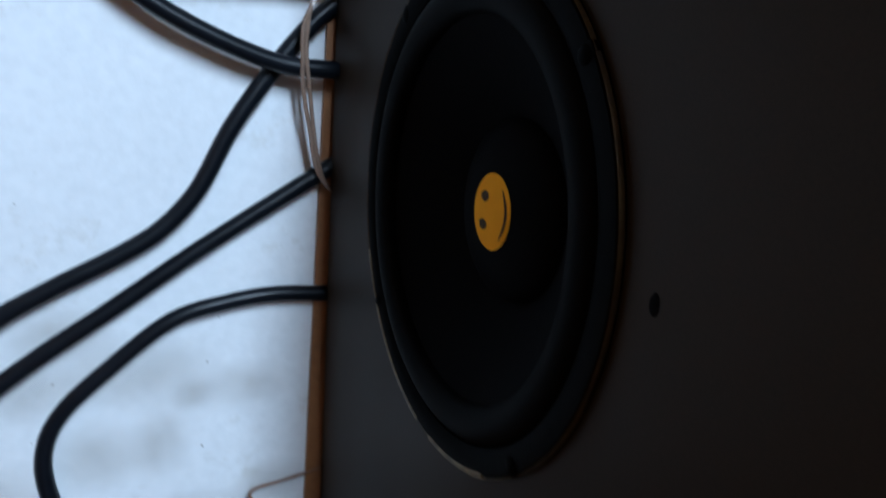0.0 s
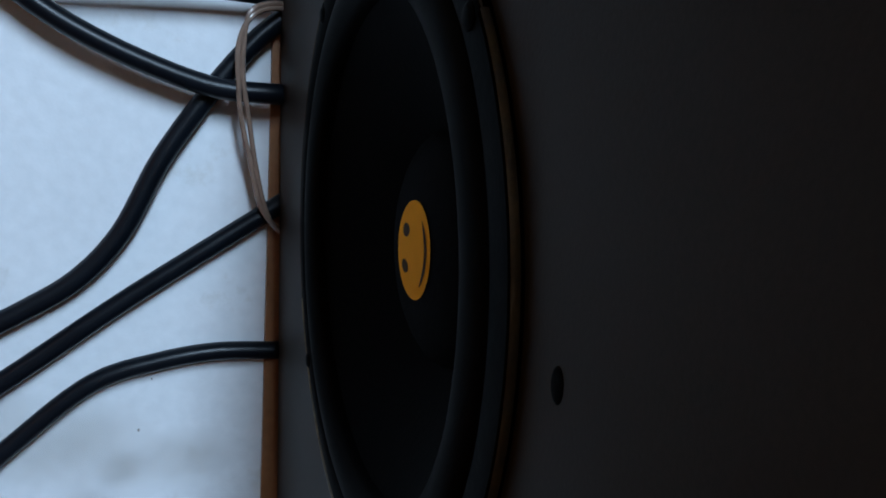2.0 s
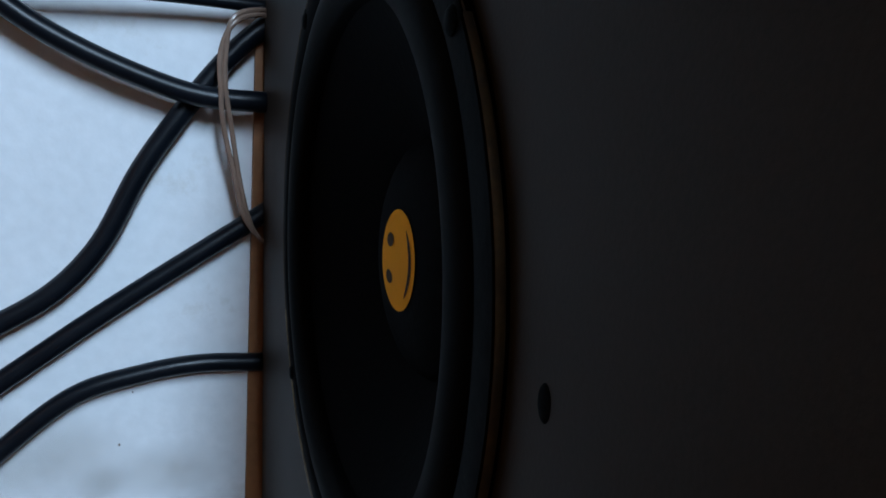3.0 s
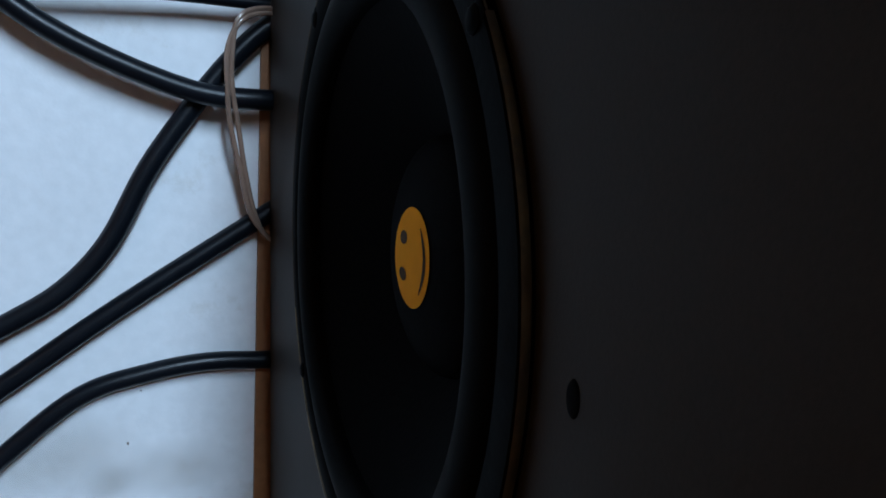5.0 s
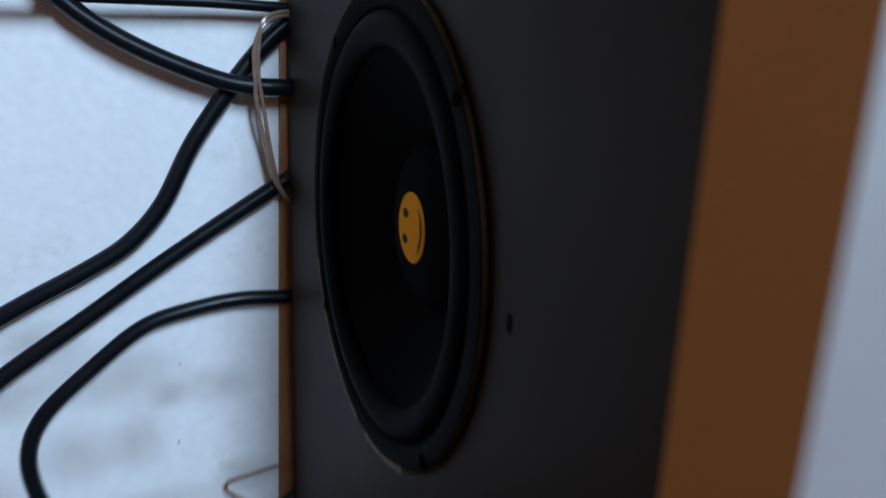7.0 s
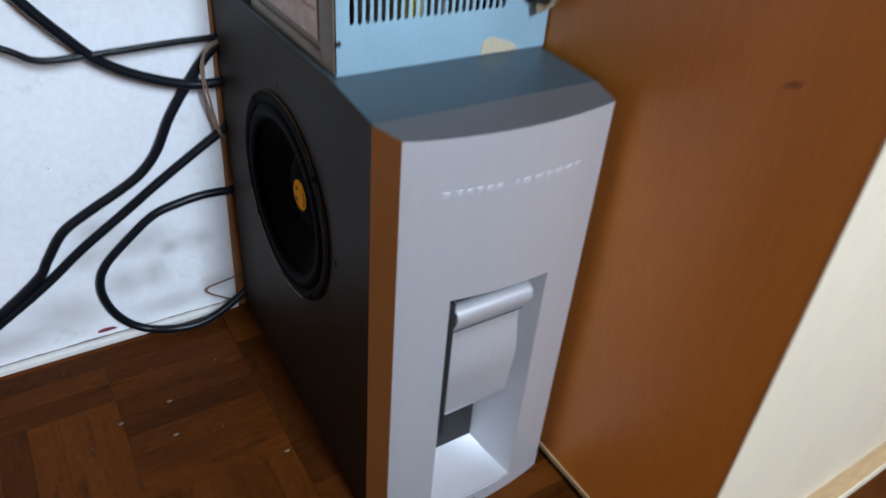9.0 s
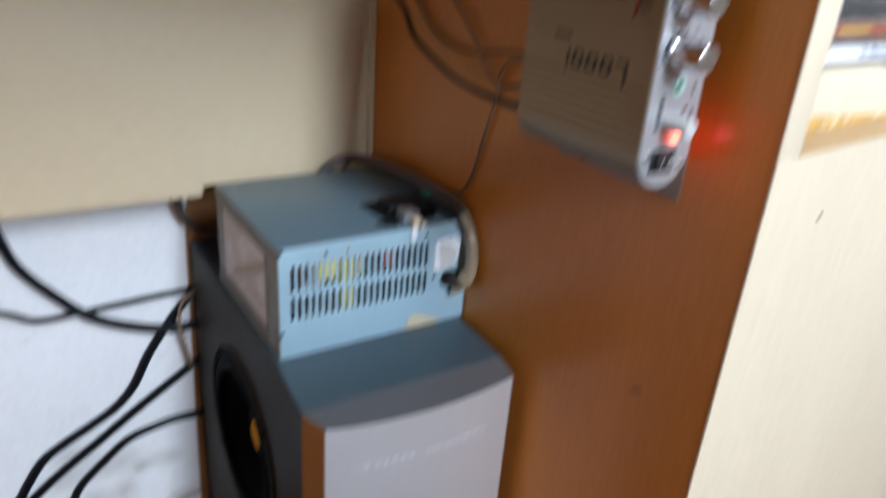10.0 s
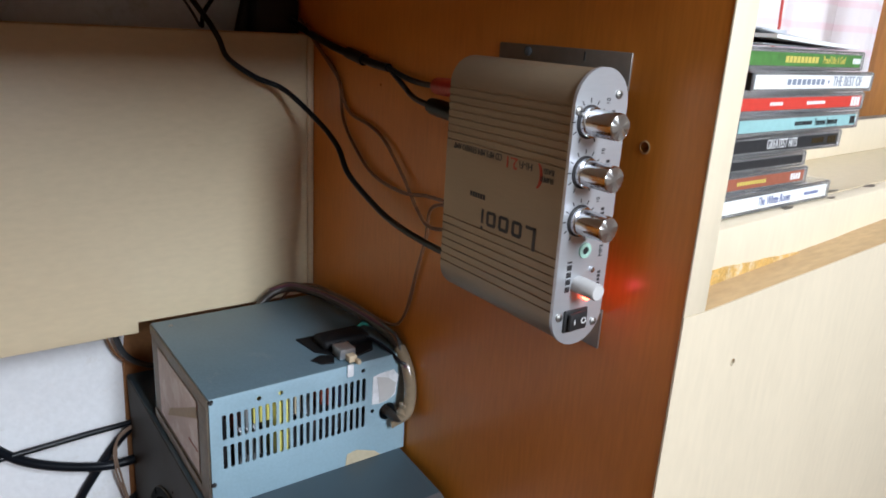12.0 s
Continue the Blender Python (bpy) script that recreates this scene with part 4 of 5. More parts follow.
# loose switch with its taped lead, lying on the lid
sw = thing("loose_switch", "small metal switch on black tape atop the power supply", "switch", (0.105, 0.02, PZ))
bm = bmesh.new()
prism(bm, [(0.0850, 0.056), (0.110, 0.055), (0.132, 0.050), (0.137, 0.030), (0.128, 0.014), (0.114, 0.010), (0.100, 0.018), (0.088, 0.030)],
      Matrix(((1, 0, 0, 0), (0, 1, 0, 0), (0, 0, 0.0012, PZ), (0, 0, 0, 1))))
part("tape_patch", bm, M_TAPE, sw, "black insulating tape")
bm = bmesh.new()
prism(bm, [(0.0800, 0.0190), (0.0890, 0.0235), (0.0985, 0.0190), (0.0930, 0.0080), (0.0840, 0.0100)], Matrix(((1, 0, 0, 0), (0, 1, 0, 0), (0, 0, 0.0008, PZ), (0, 0, 0, 1))))
part("tape_end", bm, M_TAPE, sw, "loose tape end")
part("tape_lump", a_box(0.094, 0.133, 0.026, 0.046, PZ + 0.001, PZ + 0.0085, 0.003, seg=3), M_TAPE, sw, "taped lump of wires")
part("metal_body", a_box(0.0975, 0.1100, 0.0075, 0.0210, PZ + 0.0012, PZ + 0.0088, 0.0008), M_TIN, sw, "shiny metal switch body")
part("connector", a_box(0.1015, 0.1078, 0.0010, 0.0074, PZ + 0.0008, PZ + 0.0060, 0.0006), M_CREAM, sw, "cream plastic plunger")
part("plunger_tip", a_box(0.1055, 0.1085, -0.0040, 0.0009, PZ + 0.0010, PZ + 0.0042, 0.0006), M_CREAM, sw, "cream tip")
part("clip", a_box(0.0985, 0.1035, -0.0024, -0.0006, PZ - 0.0085, PZ + 0.0012, 0.0008), M_SILVERTAPE, sw, "pale metal tongue")
part("lead", a_tube([(0.128, 0.030, PZ + 0.006), (0.1330, 0.016, PZ + 0.0045), (0.1370, 0.004, PZ + 0.001), (0.1400, -0.005, PZ - 0.004), (0.1440, -0.008, PZ - 0.006)], 0.0014, 8), M_PVC, sw,
     "black lead")
part("lead", a_tube([(0.126, 0.040, PZ + 0.006), (0.133, 0.043, PZ + 0.0085), (0.138, 0.044, PZ + 0.0075), (0.142, 0.046, PZ + 0.005)], 0.0013, 8), M_GREEN, sw, "green wire")

# ---- amplifier ----
AX0, AX1, AZ0, AZ1, AYF, AYB = 0.1014, 0.1335, 0.5095, 0.6385, -0.1905, -0.1010
amp = thing("amplifier", "small champagne aluminium amplifier screwed to the cabinet side", "amplifier", (PANEL_X, -0.14, 0.574))
AC = Matrix(((1, 0, 0, (AX0 + AX1) / 2), (0, 0, 1, 0), (0, 1, 0, (AZ0 + AZ1) / 2), (0, 0, 0, 1)))
bm = bmesh.new()
outl = rounded(AX1 - AX0 - 0.0012, AZ1 - AZ0 - 0.0012, 0.0148, 8)
# shallow grooves in the broad face, in an upper and a lower field
left = -(AX1 - AX0 - 0.0012) / 2
groove_z = [0.0478 - 0.0038 * i for i in range(8)] + [-0.0205 - 0.0043 * i for i in range(7)]
pts = []
for i, p in enumerate(outl):
    pts.append(p)
    q = outl[(i + 1) % len(outl)]
    if abs(p[0] - left) < 1e-5 and abs(q[0] - left) < 1e-5 and p[1] > q[1]:
        for gz in groove_z:
            if q[1] < gz - 0.001 and gz + 0.001 < p[1]:
                pts += [(left, gz + 0.0006), (left + 0.0006, gz + 0.0003), (left + 0.0006, gz - 0.0003), (left, gz - 0.0006)]
prism(bm, pts, AC @ Matrix.Translation((0, 0, AYF)) @ Matrix.Diagonal((1, 1, AYB - AYF, 1)))
part("housing", bm, M_ALU, amp, "ribbed champagne aluminium housing", smooth=35)
bm = bmesh.new()
prism(bm, rounded(AX1 - AX0 + 0.0006, AZ1 - AZ0 + 0.0006, 0.0160, 12), AC @ Matrix.Translation((0, 0, AYF - 0.0018)) @ Matrix.Diagonal((1, 1, 0.0018, 1)))
plate = part("front_plate", bm, M_PLATE, amp, "round-ended brushed aluminium front plate")
bm = bmesh.new()
prism(bm, rounded(AX1 - AX0 - 0.004, AZ1 - AZ0 - 0.004, 0.0134, 8), AC @ Matrix.Translation((0, 0, AYB)) @ Matrix.Diagonal((1, 1, 0.0015, 1)))
part("back_plate", bm, M_DARK, amp, "dark rear plate")
PY = AYF - 0.0018


def out_of_plate(x, z):
    return frame_of((x, PY, z), (1, 0, 0), (0, 0, 1))       # local z points to -y


for kx, kz in ((0.1104, 0.6156), (0.1108, 0.5935), (0.1113, 0.5713)):
    m = out_of_plate(kx, kz)
    kn = part("knob", lathe(bmesh.new(), [(0.0066, 0.0), (0.0068, 0.0006), (0.0066, 0.0030), (0.0060, 0.0034), (0.0059, 0.0168), (0.0055, 0.0176)], m, 40), M_CHROME, amp, "polished chrome rotary knob")
    capbm = lathe(bmesh.new(), [(0.0056, 0.0175), (0.0053, 0.0179), (0.0, 0.0179)], Matrix.Identity(4), 48)
    for v in capbm.verts:
        if v.co.z > 0.01785 and v.co.xy.length > 0.001:
            v.co.z += 0.00045 * math.sin(4 * math.atan2(v.co.y, v.co.x) + 0.6) * abs(math.sin(2 * math.atan2(v.co.y, v.co.x)))
    capbm.transform(m)
    part("knob_cap", capbm, M_SPUN, kn, "spun aluminium cap")
    part("knob_ring", lathe(bmesh.new(), [(0.0074, 0.0), (0.0074, 0.0008), (0.0067, 0.0009)], m, 40), M_INK, kn, "dark ring")
    bm = bmesh.new()
    for a in range(-150, 151, 30):
        box(bm, 0.0082, 0.0102, -0.00025, 0.00025, 0.0, 0.00012, turn=m @ Matrix.Rotation(radians(90 + a), 4, "Z"))
    part("scale_print", bm, M_INK, plate, "printed scale marks")
    lettering("printed_number", "10", 0.0030, m @ Matrix.Translation((0.0108, 0.0072, 0.0002)) @ Matrix.Rotation(radians(90), 4, "Z"), M_INK, plate)
    part("printed_word", bars(bmesh.new(), m @ Matrix.Translation((0.0148, -0.003, 0.0)) @ Matrix.Rotation(radians(90), 4, "Z"), [(i * 0.0021, 0.0014) for i in range(4)], 0.0022, 0.0001),
         M_INK, plate, "small printed word")
m = out_of_plate(0.1172, 0.5565)
jk = part("audio_jack", lathe(bmesh.new(), [(0.0037, 0.0), (0.0037, 0.0009), (0.0019, 0.0010), (0.0018, -0.001)], m, 28), M_TEAL, amp, "teal-ringed audio socket")
part("jack_hole", lathe(bmesh.new(), [(0.0019, 0.0006), (0, 0.0006)], m, 20), M_DARK, jk)
lettering("printed_word", "MP3", 0.0034, out_of_plate(0.1283, 0.5520) @ Matrix.Translation((0, 0, 0.0002)) @ Matrix.Rotation(radians(90), 4, "Z"), M_INK, plate)
part("plate_logo", bars(bmesh.new(), out_of_plate(0.1086, 0.5370) @ Matrix.Rotation(radians(90), 4, "Z"), [(0.0, 0.0026), (0.0037, 0.0026), (0.0072, 0.0026), (0.0107, 0.0026), (0.0142, 0.0009)], 0.0030, 0.0001),
     M_INK, plate, "black logo shape")
m = out_of_plate(0.1232, 0.5462)
part("pilot_stud", lathe(bmesh.new(), [(0.0014, 0.0), (0.0013, 0.0012), (0, 0.0018)], m, 16), M_CHROME, amp, "small domed stud")
m = out_of_plate(0.1150, 0.5402)
vk = part("power_knob", lathe(bmesh.new(), [(0.0040, 0.0), (0.0042, 0.0012), (0.0040, 0.0126), (0.0036, 0.0134), (0, 0.0134)], m, 28), M_KNOBGREY, amp, "light grey push knob")
part("red_led", lathe(bmesh.new(), [(0.0015, 0.0), (0.0015, 0.0016), (0.0010, 0.0025), (0, 0.0028)], out_of_plate(0.1212, 0.5328), 16), M_LED, amp, "glowing red lamp")
part("printed_word", bars(bmesh.new(), out_of_plate(0.1290, 0.5340) @ Matrix.Rotation(radians(90), 4, "Z"), [(i * 0.0019, 0.0013) for i in range(6)], 0.0020, 0.0001), M_INK, plate, "small printed word")
m = out_of_plate(0.1158, 0.5222)
rk = part("rocker_switch", a_box(-0.0076, 0.0076, -0.0056, 0.0056, 0.0, 0.0012, 0.0006, turn=m), M_DARK, amp, "black rocker switch")
part("rocker", a_box(-0.0064, 0.0064, -0.0044, 0.0044, 0.0010, 0.0030, 0.0008, turn=m @ Matrix.Rotation(radians(6), 4, "Y")), M_DARK, rk, "tilted rocker")
lettering("printed_mark", "O", 0.0042, m @ Matrix.Translation((0.0012, 0, 0.0034)), M_WHITEINK, rk)
lettering("printed_mark", "I", 0.0040, m @ Matrix.Translation((-0.0036, 0, 0.0036)), M_WHITEINK, rk)
for sx, sz in ((0.1272, 0.6272), (0.1035, 0.6205), (0.1053, 0.5250), (0.1289, 0.5188)):
    m = out_of_plate(sx, sz)
    sc = part("plate_screw", lathe(bmesh.new(), [(0.0020, 0.0), (0.0019, 0.0008), (0.0011, 0.0013), (0, 0.0014)], m, 16), M_SCREW, amp, "cross-head screw")
    bm = a_box(-0.0011, 0.0011, -0.00022, 0.00022, 0.0010, 0.00145, turn=m)
    box(bm, -0.00022, 0.00022, -0.0011, 0.0011, 0.0010, 0.00146, turn=m)
    part("screw_cross", bm, M_DARK, sc)
# two flanged brackets between housing and cabinet side
for name_z0, name_z1, y0, y1 in ((0.6265, 0.6445, -0.1775, -0.0805), (0.4935, 0.5155, -0.1795, -0.0850)):
    top = name_z0 > 0.6
    zz = 0.6290 if top else 0.5150
    bm = bmesh.new()
    box(bm, PANEL_X - 0.0014, PANEL_X - 0.0001, y0, y1, name_z0, name_z1, 0.0004)
    br = part("bracket", bm, M_ZINC, amp, "bare metal mounting flange")
    part("bracket_web", a_box(AX1 - 0.003, PANEL_X - 0.0015, y0, y1, zz - 0.0014, zz, 0.0003), M_ZINC, br)
    for sy in (y0 + 0.072, y0 + 0.030):
        m = frame_of((PANEL_X - 0.0014, sy, name_z1 - 0.0035 if top else name_z0 + 0.0035), (0, 0, 1), (0, 1, 0))
        if sy > y0 + 0.05:
            part("bracket_screw", lathe(bmesh.new(), [(0.0026, 0.0), (0.0025, 0.0014), (0.0012, 0.0022), (0, 0.0023)], m, 16), M_GREYPVC, br, "dark screw")
        else:
            part("bracket_slot", a_box(-0.0022, 0.0022, -0.0005, 0.0005, 0.0, 0.0003, turn=m), M_DARK, br, "dark slot")
# print on the broad face, upside down
FX = AX0 + 0.0006 - 0.00012


def on_face(y, z):
    return frame_of((FX, y, z), (0, 1, 0), (0, 0, -1))       # local x runs to +y, local y is down


bm = bmesh.new()
for k, (s, l) in enumerate(((0.0, 0.0072), (0.0098, 0.0074), (0.0196, 0.0076), (0.0294, 0.0074), (0.0392, 0.0020))):
    m = on_face(-0.1752 + s, 0.5585)
    if k == 0:
        box(bm, 0, 0.0020, -0.0055, 0.0058, 0, 0.0001, turn=m)
        box(bm, 0, l, -0.0055, -0.0039, 0, 0.0001, turn=m)
    elif k == 4:
        box(bm, 0, 0.0017, -0.0055, 0.0020, 0, 0.0001, turn=m)
        box(bm, 0, 0.0017, 0.0035, 0.0050, 0, 0.0001, turn=m)
    else:
        for a, b2, c2, d in ((0.0008, l - 0.0008, 0.0007, 0.0024), (0.0008, l - 0.0008, -0.0055, -0.0039), (0, 0.0019, -0.0047, 0.0016), (l - 0.0019, l, -0.0047, 0.0016)):
            box(bm, a, b2, c2, d, 0, 0.0001, turn=m)
part("face_logo", bm, M_INK, amp, "large black logo shape printed upside down")
lettering("printed_word", "SUPER", 0.0036, on_face(-0.1835, 0.5880) @ Matrix.Translation((0, 0, 0.0002)), M_INK, amp, 0.9)
lettering("printed_word", "BASS", 0.0036, on_face(-0.1835, 0.5918) @ Matrix.Translation((0, 0, 0.0002)), M_INK, amp, 0.9)
lettering("printed_word", "Hi-Fi", 0.0048, on_face(-0.1690, 0.5918) @ Matrix.Translation((0, 0, 0.0002)), M_INK, amp)
lettering("printed_word", "2.1", 0.0078, on_face(-0.1588, 0.5915) @ Matrix.Translation((0, 0, 0.0002)), M_REDINK, amp)
lettering("printed_word", "CD MP3 MP4 STEREO AMP", 0.0046, on_face(-0.1470, 0.5925) @ Matrix.Translation((0, 0, 0.0002)), M_INK, amp, 0.74)
part("model_print", bars(bmesh.new(), on_face(-0.1360, 0.5700), [(i * 0.0021, 0.0015) for i in range(6)], 0.0026, 0.0001), M_INK, amp, "small unreadable print")
bm = bmesh.new()
swoosh = [(0.0045 * math.cos(radians(a)) - 0.002, 0.0068 * math.sin(radians(a))) for a in range(-62, 63, 10)]
swoosh += [(0.0030 * math.cos(radians(a)) - 0.0022, 0.0064 * math.sin(radians(a))) for a in range(60, -61, -10)]
prism(bm, swoosh, on_face(-0.1732, 0.5885) @ Matrix.Diagonal((-1.1, 1.0, 0.00012, 1)))
part("red_swoosh", bm, M_REDINK, amp, "red curved stroke")

# ---- compact disc cases on the shelf ----
GROUP = "stack of disc cases on the shelf"
CASES = [  # right end, height of the base, turn, spine paper, label, thickness
    (0.3190, 0.5645, 2.5, M_PAPER, "clear disc case with a white spine, lowest in the stack", 0.0112),
    (0.2890, 0.5760, 1.5, M_SPINE_BROWN, "clear disc case with a rust-red spine", 0.0104),
    (0.2840, 0.5868, 2.0, M_SPINE_BLACK, "thin disc case with a dark blank spine", 0.0086),
    (0.3195, 0.5958, 1.5, M_SPINE_BLACK, "clear disc case with a black printed spine", 0.0104),
    (0.3357, 0.6066, 2.5, M_SPINE_TEAL, "clear disc case with a teal printed spine", 0.0104),
    (0.3373, 0.6174, 1.8, M_SPINE_RED, "clear disc case with a red printed spine", 0.0104),
    (0.3437, 0.6282, 2.2, M_PAPER, "clear disc case with a white printed spine", 0.0112),
    (0.3268, 0.6398, 2.8, M_SPINE_GREEN, "clear disc case with a green printed spine", 0.0108),
]
for k, (xr, z0, deg, mat, label, h) in enumerate(CASES):
    L = min(0.1340, xr - 0.1700)
    LEFT = L - 0.1240
    T = Matrix.Translation((xr, -0.1990, z0)) @ Matrix.Rotation(radians(deg), 4, "Z") @ Matrix.Translation((-L, 0, 0))
    case = thing("disc_case", label, "disc case", (xr - 0.06, -0.13, z0), GROUP)
    t = 0.0011
    part("case_base", a_box(0, L, 0.0, 0.140, 0.0, t, 0.0003, turn=T), M_CASE, case, "clear plastic base")
    part("case_lid", a_box(0, L, 0.0, 0.140, h - t, h, 0.0003, turn=T), M_CASE, case, "clear plastic lid")
    part("case_spine", a_box(0.0, L, 0.0, 0.0009, t + 0.0001, h - t - 0.0001, turn=T), M_CASE, case, "clear plastic spine")
    part("disc_tray", a_box(0.003, L - 0.003, 0.0025, 0.137, t + 0.0002, h - t - 0.0004, turn=T), M_TRAY, case, "dark disc tray")
    part("spine_insert", a_box(0.0015, L - 0.0035, -0.0003, -0.00005, t + 0.0010, h - t - 0.0010, turn=T), mat, case, "printed paper spine")
    part("case_hinge", a_box(L - 0.0030, L, -0.0006, 0.002, 0.0006, h - 0.0006, 0.0003, turn=T), M_CASE, case, "clear hinge")
    f = T @ frame_of((LEFT, -0.00035, h / 2), (1, 0, 0), (0, 0, 1))
    up = Matrix.Translation((0, 0, 0.0001))

    def words(text, x, size, ink, squeeze=1.0):
        lettering("printed_word", text, size, f @ Matrix.Translation((x, 0, 0)) @ up, ink, case, squeeze)

    def strokes(x, n, pitch, w, hgt, ink):
        part("printed_bar", bars(bmesh.new(), f @ Matrix.Translation((x, 0, 0)), [(i * pitch, w) for i in range(n)], hgt, 0.00012), ink, case)

    if k == 0:
        words("The White Room", 0.0420, 0.0068, M_BLUEINK, 0.72)
        strokes(0.093, 8, 0.0022, 0.0016, 0.0018, M_BLUEINK)
    elif k == 1:
        strokes(0.052, 11, 0.0026, 0.0019, 0.0020, M_GOLDINK)
        strokes(0.106, 4, 0.0028, 0.002, 0.0036, M_WHITEINK)
    elif k == 3:
        words("GREATEST HITS", 0.0420, 0.0072, M_WHITEINK, 0.62)
        strokes(0.090, 5, 0.0028, 0.002, 0.003, M_GREYINK)
        strokes(0.108, 3, 0.0034, 0.0026, 0.004, M_GREYINK)
    elif k == 4:
        strokes(0.047, 9, 0.0022, 0.0017, 0.0022, M_INK)
        words("Tenement Symphony", 0.0690, 0.0056, M_INK, 0.58)
        strokes(0.113, 3, 0.0022, 0.0018, 0.0045, M_INK)
    elif k == 5:
        strokes(0.056, 8, 0.0026, 0.0019, 0.0018, M_PAPER)
        strokes(0.108, 3, 0.0038, 0.0030, 0.0052, M_PAPER)
        strokes(0.018, 5, 0.0026, 0.0019, 0.0018, M_PAPER)
    elif k == 6:
        strokes(0.0230, 8, 0.0052, 0.0036, 0.0030, M_LIGHTINK)
        strokes(0.0672, 1, 0.003, 0.0016, 0.0016, M_LIGHTINK)
        words("THE BEST OF", 0.0730, 0.0078, M_LIGHTINK, 0.80)
    elif k == 7:
        strokes(0.0330, 9, 0.0040, 0.0031, 0.0032, M_GOLDINK)
        words("Proud Like A God", 0.0735, 0.0058, M_GOLDINK, 0.62)
        strokes(0.110, 4, 0.0026, 0.002, 0.003, M_WHITEINK)
T = Matrix.Translation((0.330, -0.194, 0.6509)) @ Matrix.Rotation(radians(8), 4, "Z") @ Matrix.Translation((-0.118, 0, 0))
bk = thing("booklet", "thin grey booklet lying on the disc cases", "booklet", (0.27, -0.13, 0.6509))


def bent_sheet(length, lift, low, thick, y0):
    """A sheet that rises in a bow towards its spine."""
    n = 12
    up = [(length * i / n, low + lift * (1 - i / n) ** 1.6) for i in range(n + 1)]
    return prism(bmesh.new(), up + [(x, z + thick) for x, z in up[::-1]], T @ Matrix(((1, 0, 0, 0), (0, 0, -(0.118 - y0), 0.118), (0, 1, 0, 0), (0, 0, 0, 1))))


part("sheet", bent_sheet(0.118, 0.0008, 0.0001, 0.0007, 0.006), M_GREYPAPER, bk)
part("sheet", bent_sheet(0.116, 0.0032, 0.0010, 0.0018, 0.000), M_PAPER, bk, "white inner sheet bowed upwards")
part("sheet", bent_sheet(0.112, 0.0050, 0.0030, 0.0005, 0.008), M_GREYPAPER, bk)
part("folded_cover", bent_sheet(0.064, 0.0020, 0.0072, 0.0016, 0.022), M_COVER, bk, "dark grey folded cover")

# ---- cables against the wall ----
CY = WALL_Y - 0.0050


def cable(name, label, pts, r, mat=M_PVC, category="cable", n=12):
    return solid(name, a_tube(pts, r, n), mat, label, category, smooth=80)


def on_wall(pairs, dy=0.0, tail=()):
    return [(x, CY - dy, z) for x, z in pairs] + list(tail)


cable("mains_cable", "thick black mains cable sagging along the wall",
      [(-0.158, CY + 0.0, 0.392), (-0.152, CY - 0.006, 0.362)] + [(x, CY - 0.0075, z) for x, z in ((-0.141, 0.332), (-0.115, 0.2985), (-0.0954, 0.2785), (-0.0691, 0.2632), (-0.0339, 0.2507), (-0.0069, 0.2488))]
      + [(0.012, CY - 0.0005, 0.2495), (0.04, CY, 0.252)], 0.0042)
cable("power_lead", "black power lead curving down the white wall",
      on_wall([(0.03, 0.304), (0.010, 0.290), (-0.0069, 0.2765), (-0.0189, 0.2646), (-0.034, 0.2455), (-0.0509, 0.2207), (-0.0658, 0.1921), (-0.082, 0.1739), (-0.1012, 0.1618), (-0.128, 0.148),
               (-0.1512, 0.1335), (-0.168, 0.110), (-0.179, 0.0935), (-0.2147, 0.066), (-0.262, 0.036), (-0.33, 0.010)]), 0.0042)
cable("audio_lead", "straight black lead along the white wall",
      on_wall([(0.03, 0.222), (0.006, 0.2095), (-0.0127, 0.1981), (-0.0626, 0.1661), (-0.1024, 0.1386), (-0.140, 0.113), (-0.174, 0.086), (-0.2147, 0.0585), (-0.262, 0.028), (-0.33, 0.006)]), 0.0041)
cable("looped_cable", "black cable looping down to the floor",
      on_wall([(0.03, 0.141), (0.008, 0.1390), (-0.0059, 0.1392), (-0.030, 0.1405), (-0.053, 0.1378), (-0.0778, 0.1308), (-0.1038, 0.1108), (-0.1255, 0.0900), (-0.1335, 0.0700), (-0.131, 0.046),
               (-0.121, 0.024)], 0.0, [(-0.104, CY - 0.004, 0.0100), (-0.080, CY - 0.012, 0.0060), (-0.0553, CY - 0.014, 0.0052), (-0.032, CY - 0.010, 0.009), (-0.0110, CY - 0.004, 0.0165), (0.008, CY, 0.024), (0.03, CY, 0.03)]), 0.0039)
cable("thin_cable", "thin black cable running level along the wall",
      [(-0.34, CY, 0.345), (-0.23, CY - 0.004, 0.325), (-0.1605, CY - 0.010, 0.2985), (-0.1375, CY - 0.010, 0.2858), (-0.110, CY - 0.009, 0.2845), (-0.0833, CY - 0.008, 0.2850), (-0.040, CY - 0.006, 0.2860),
       (-0.0073, CY - 0.004, 0.2858), (0.012, CY, 0.286), (0.04, CY, 0.286)], 0.0026)
cable("behind_cable", "dark cable hanging behind the box under the board",
      [(-0.020, 0.215, 0.43), (-0.0145, 0.216, 0.395), (-0.0115, 0.217, 0.3725), (-0.0034, 0.217, 0.3541), (0.0175, 0.215, 0.3415), (0.05, 0.212, 0.338), (0.10, 0.21, 0.338)], 0.0026, M_GREYPVC)
cable("behind_wire", "thin brown wire hanging behind the box", [(-0.026, 0.218, 0.43), (-0.0215, 0.220, 0.39), (-0.016, 0.2215, 0.365), (-0.006, 0.2215, 0.350), (0.012, 0.22, 0.340)], 0.0012, M_BROWNWIRE, "wire", 8)
tw = thing("speaker_wire", "clear twin copper speaker wire looped beside the box", "wire", (-0.015, CY - 0.006, 0.24))
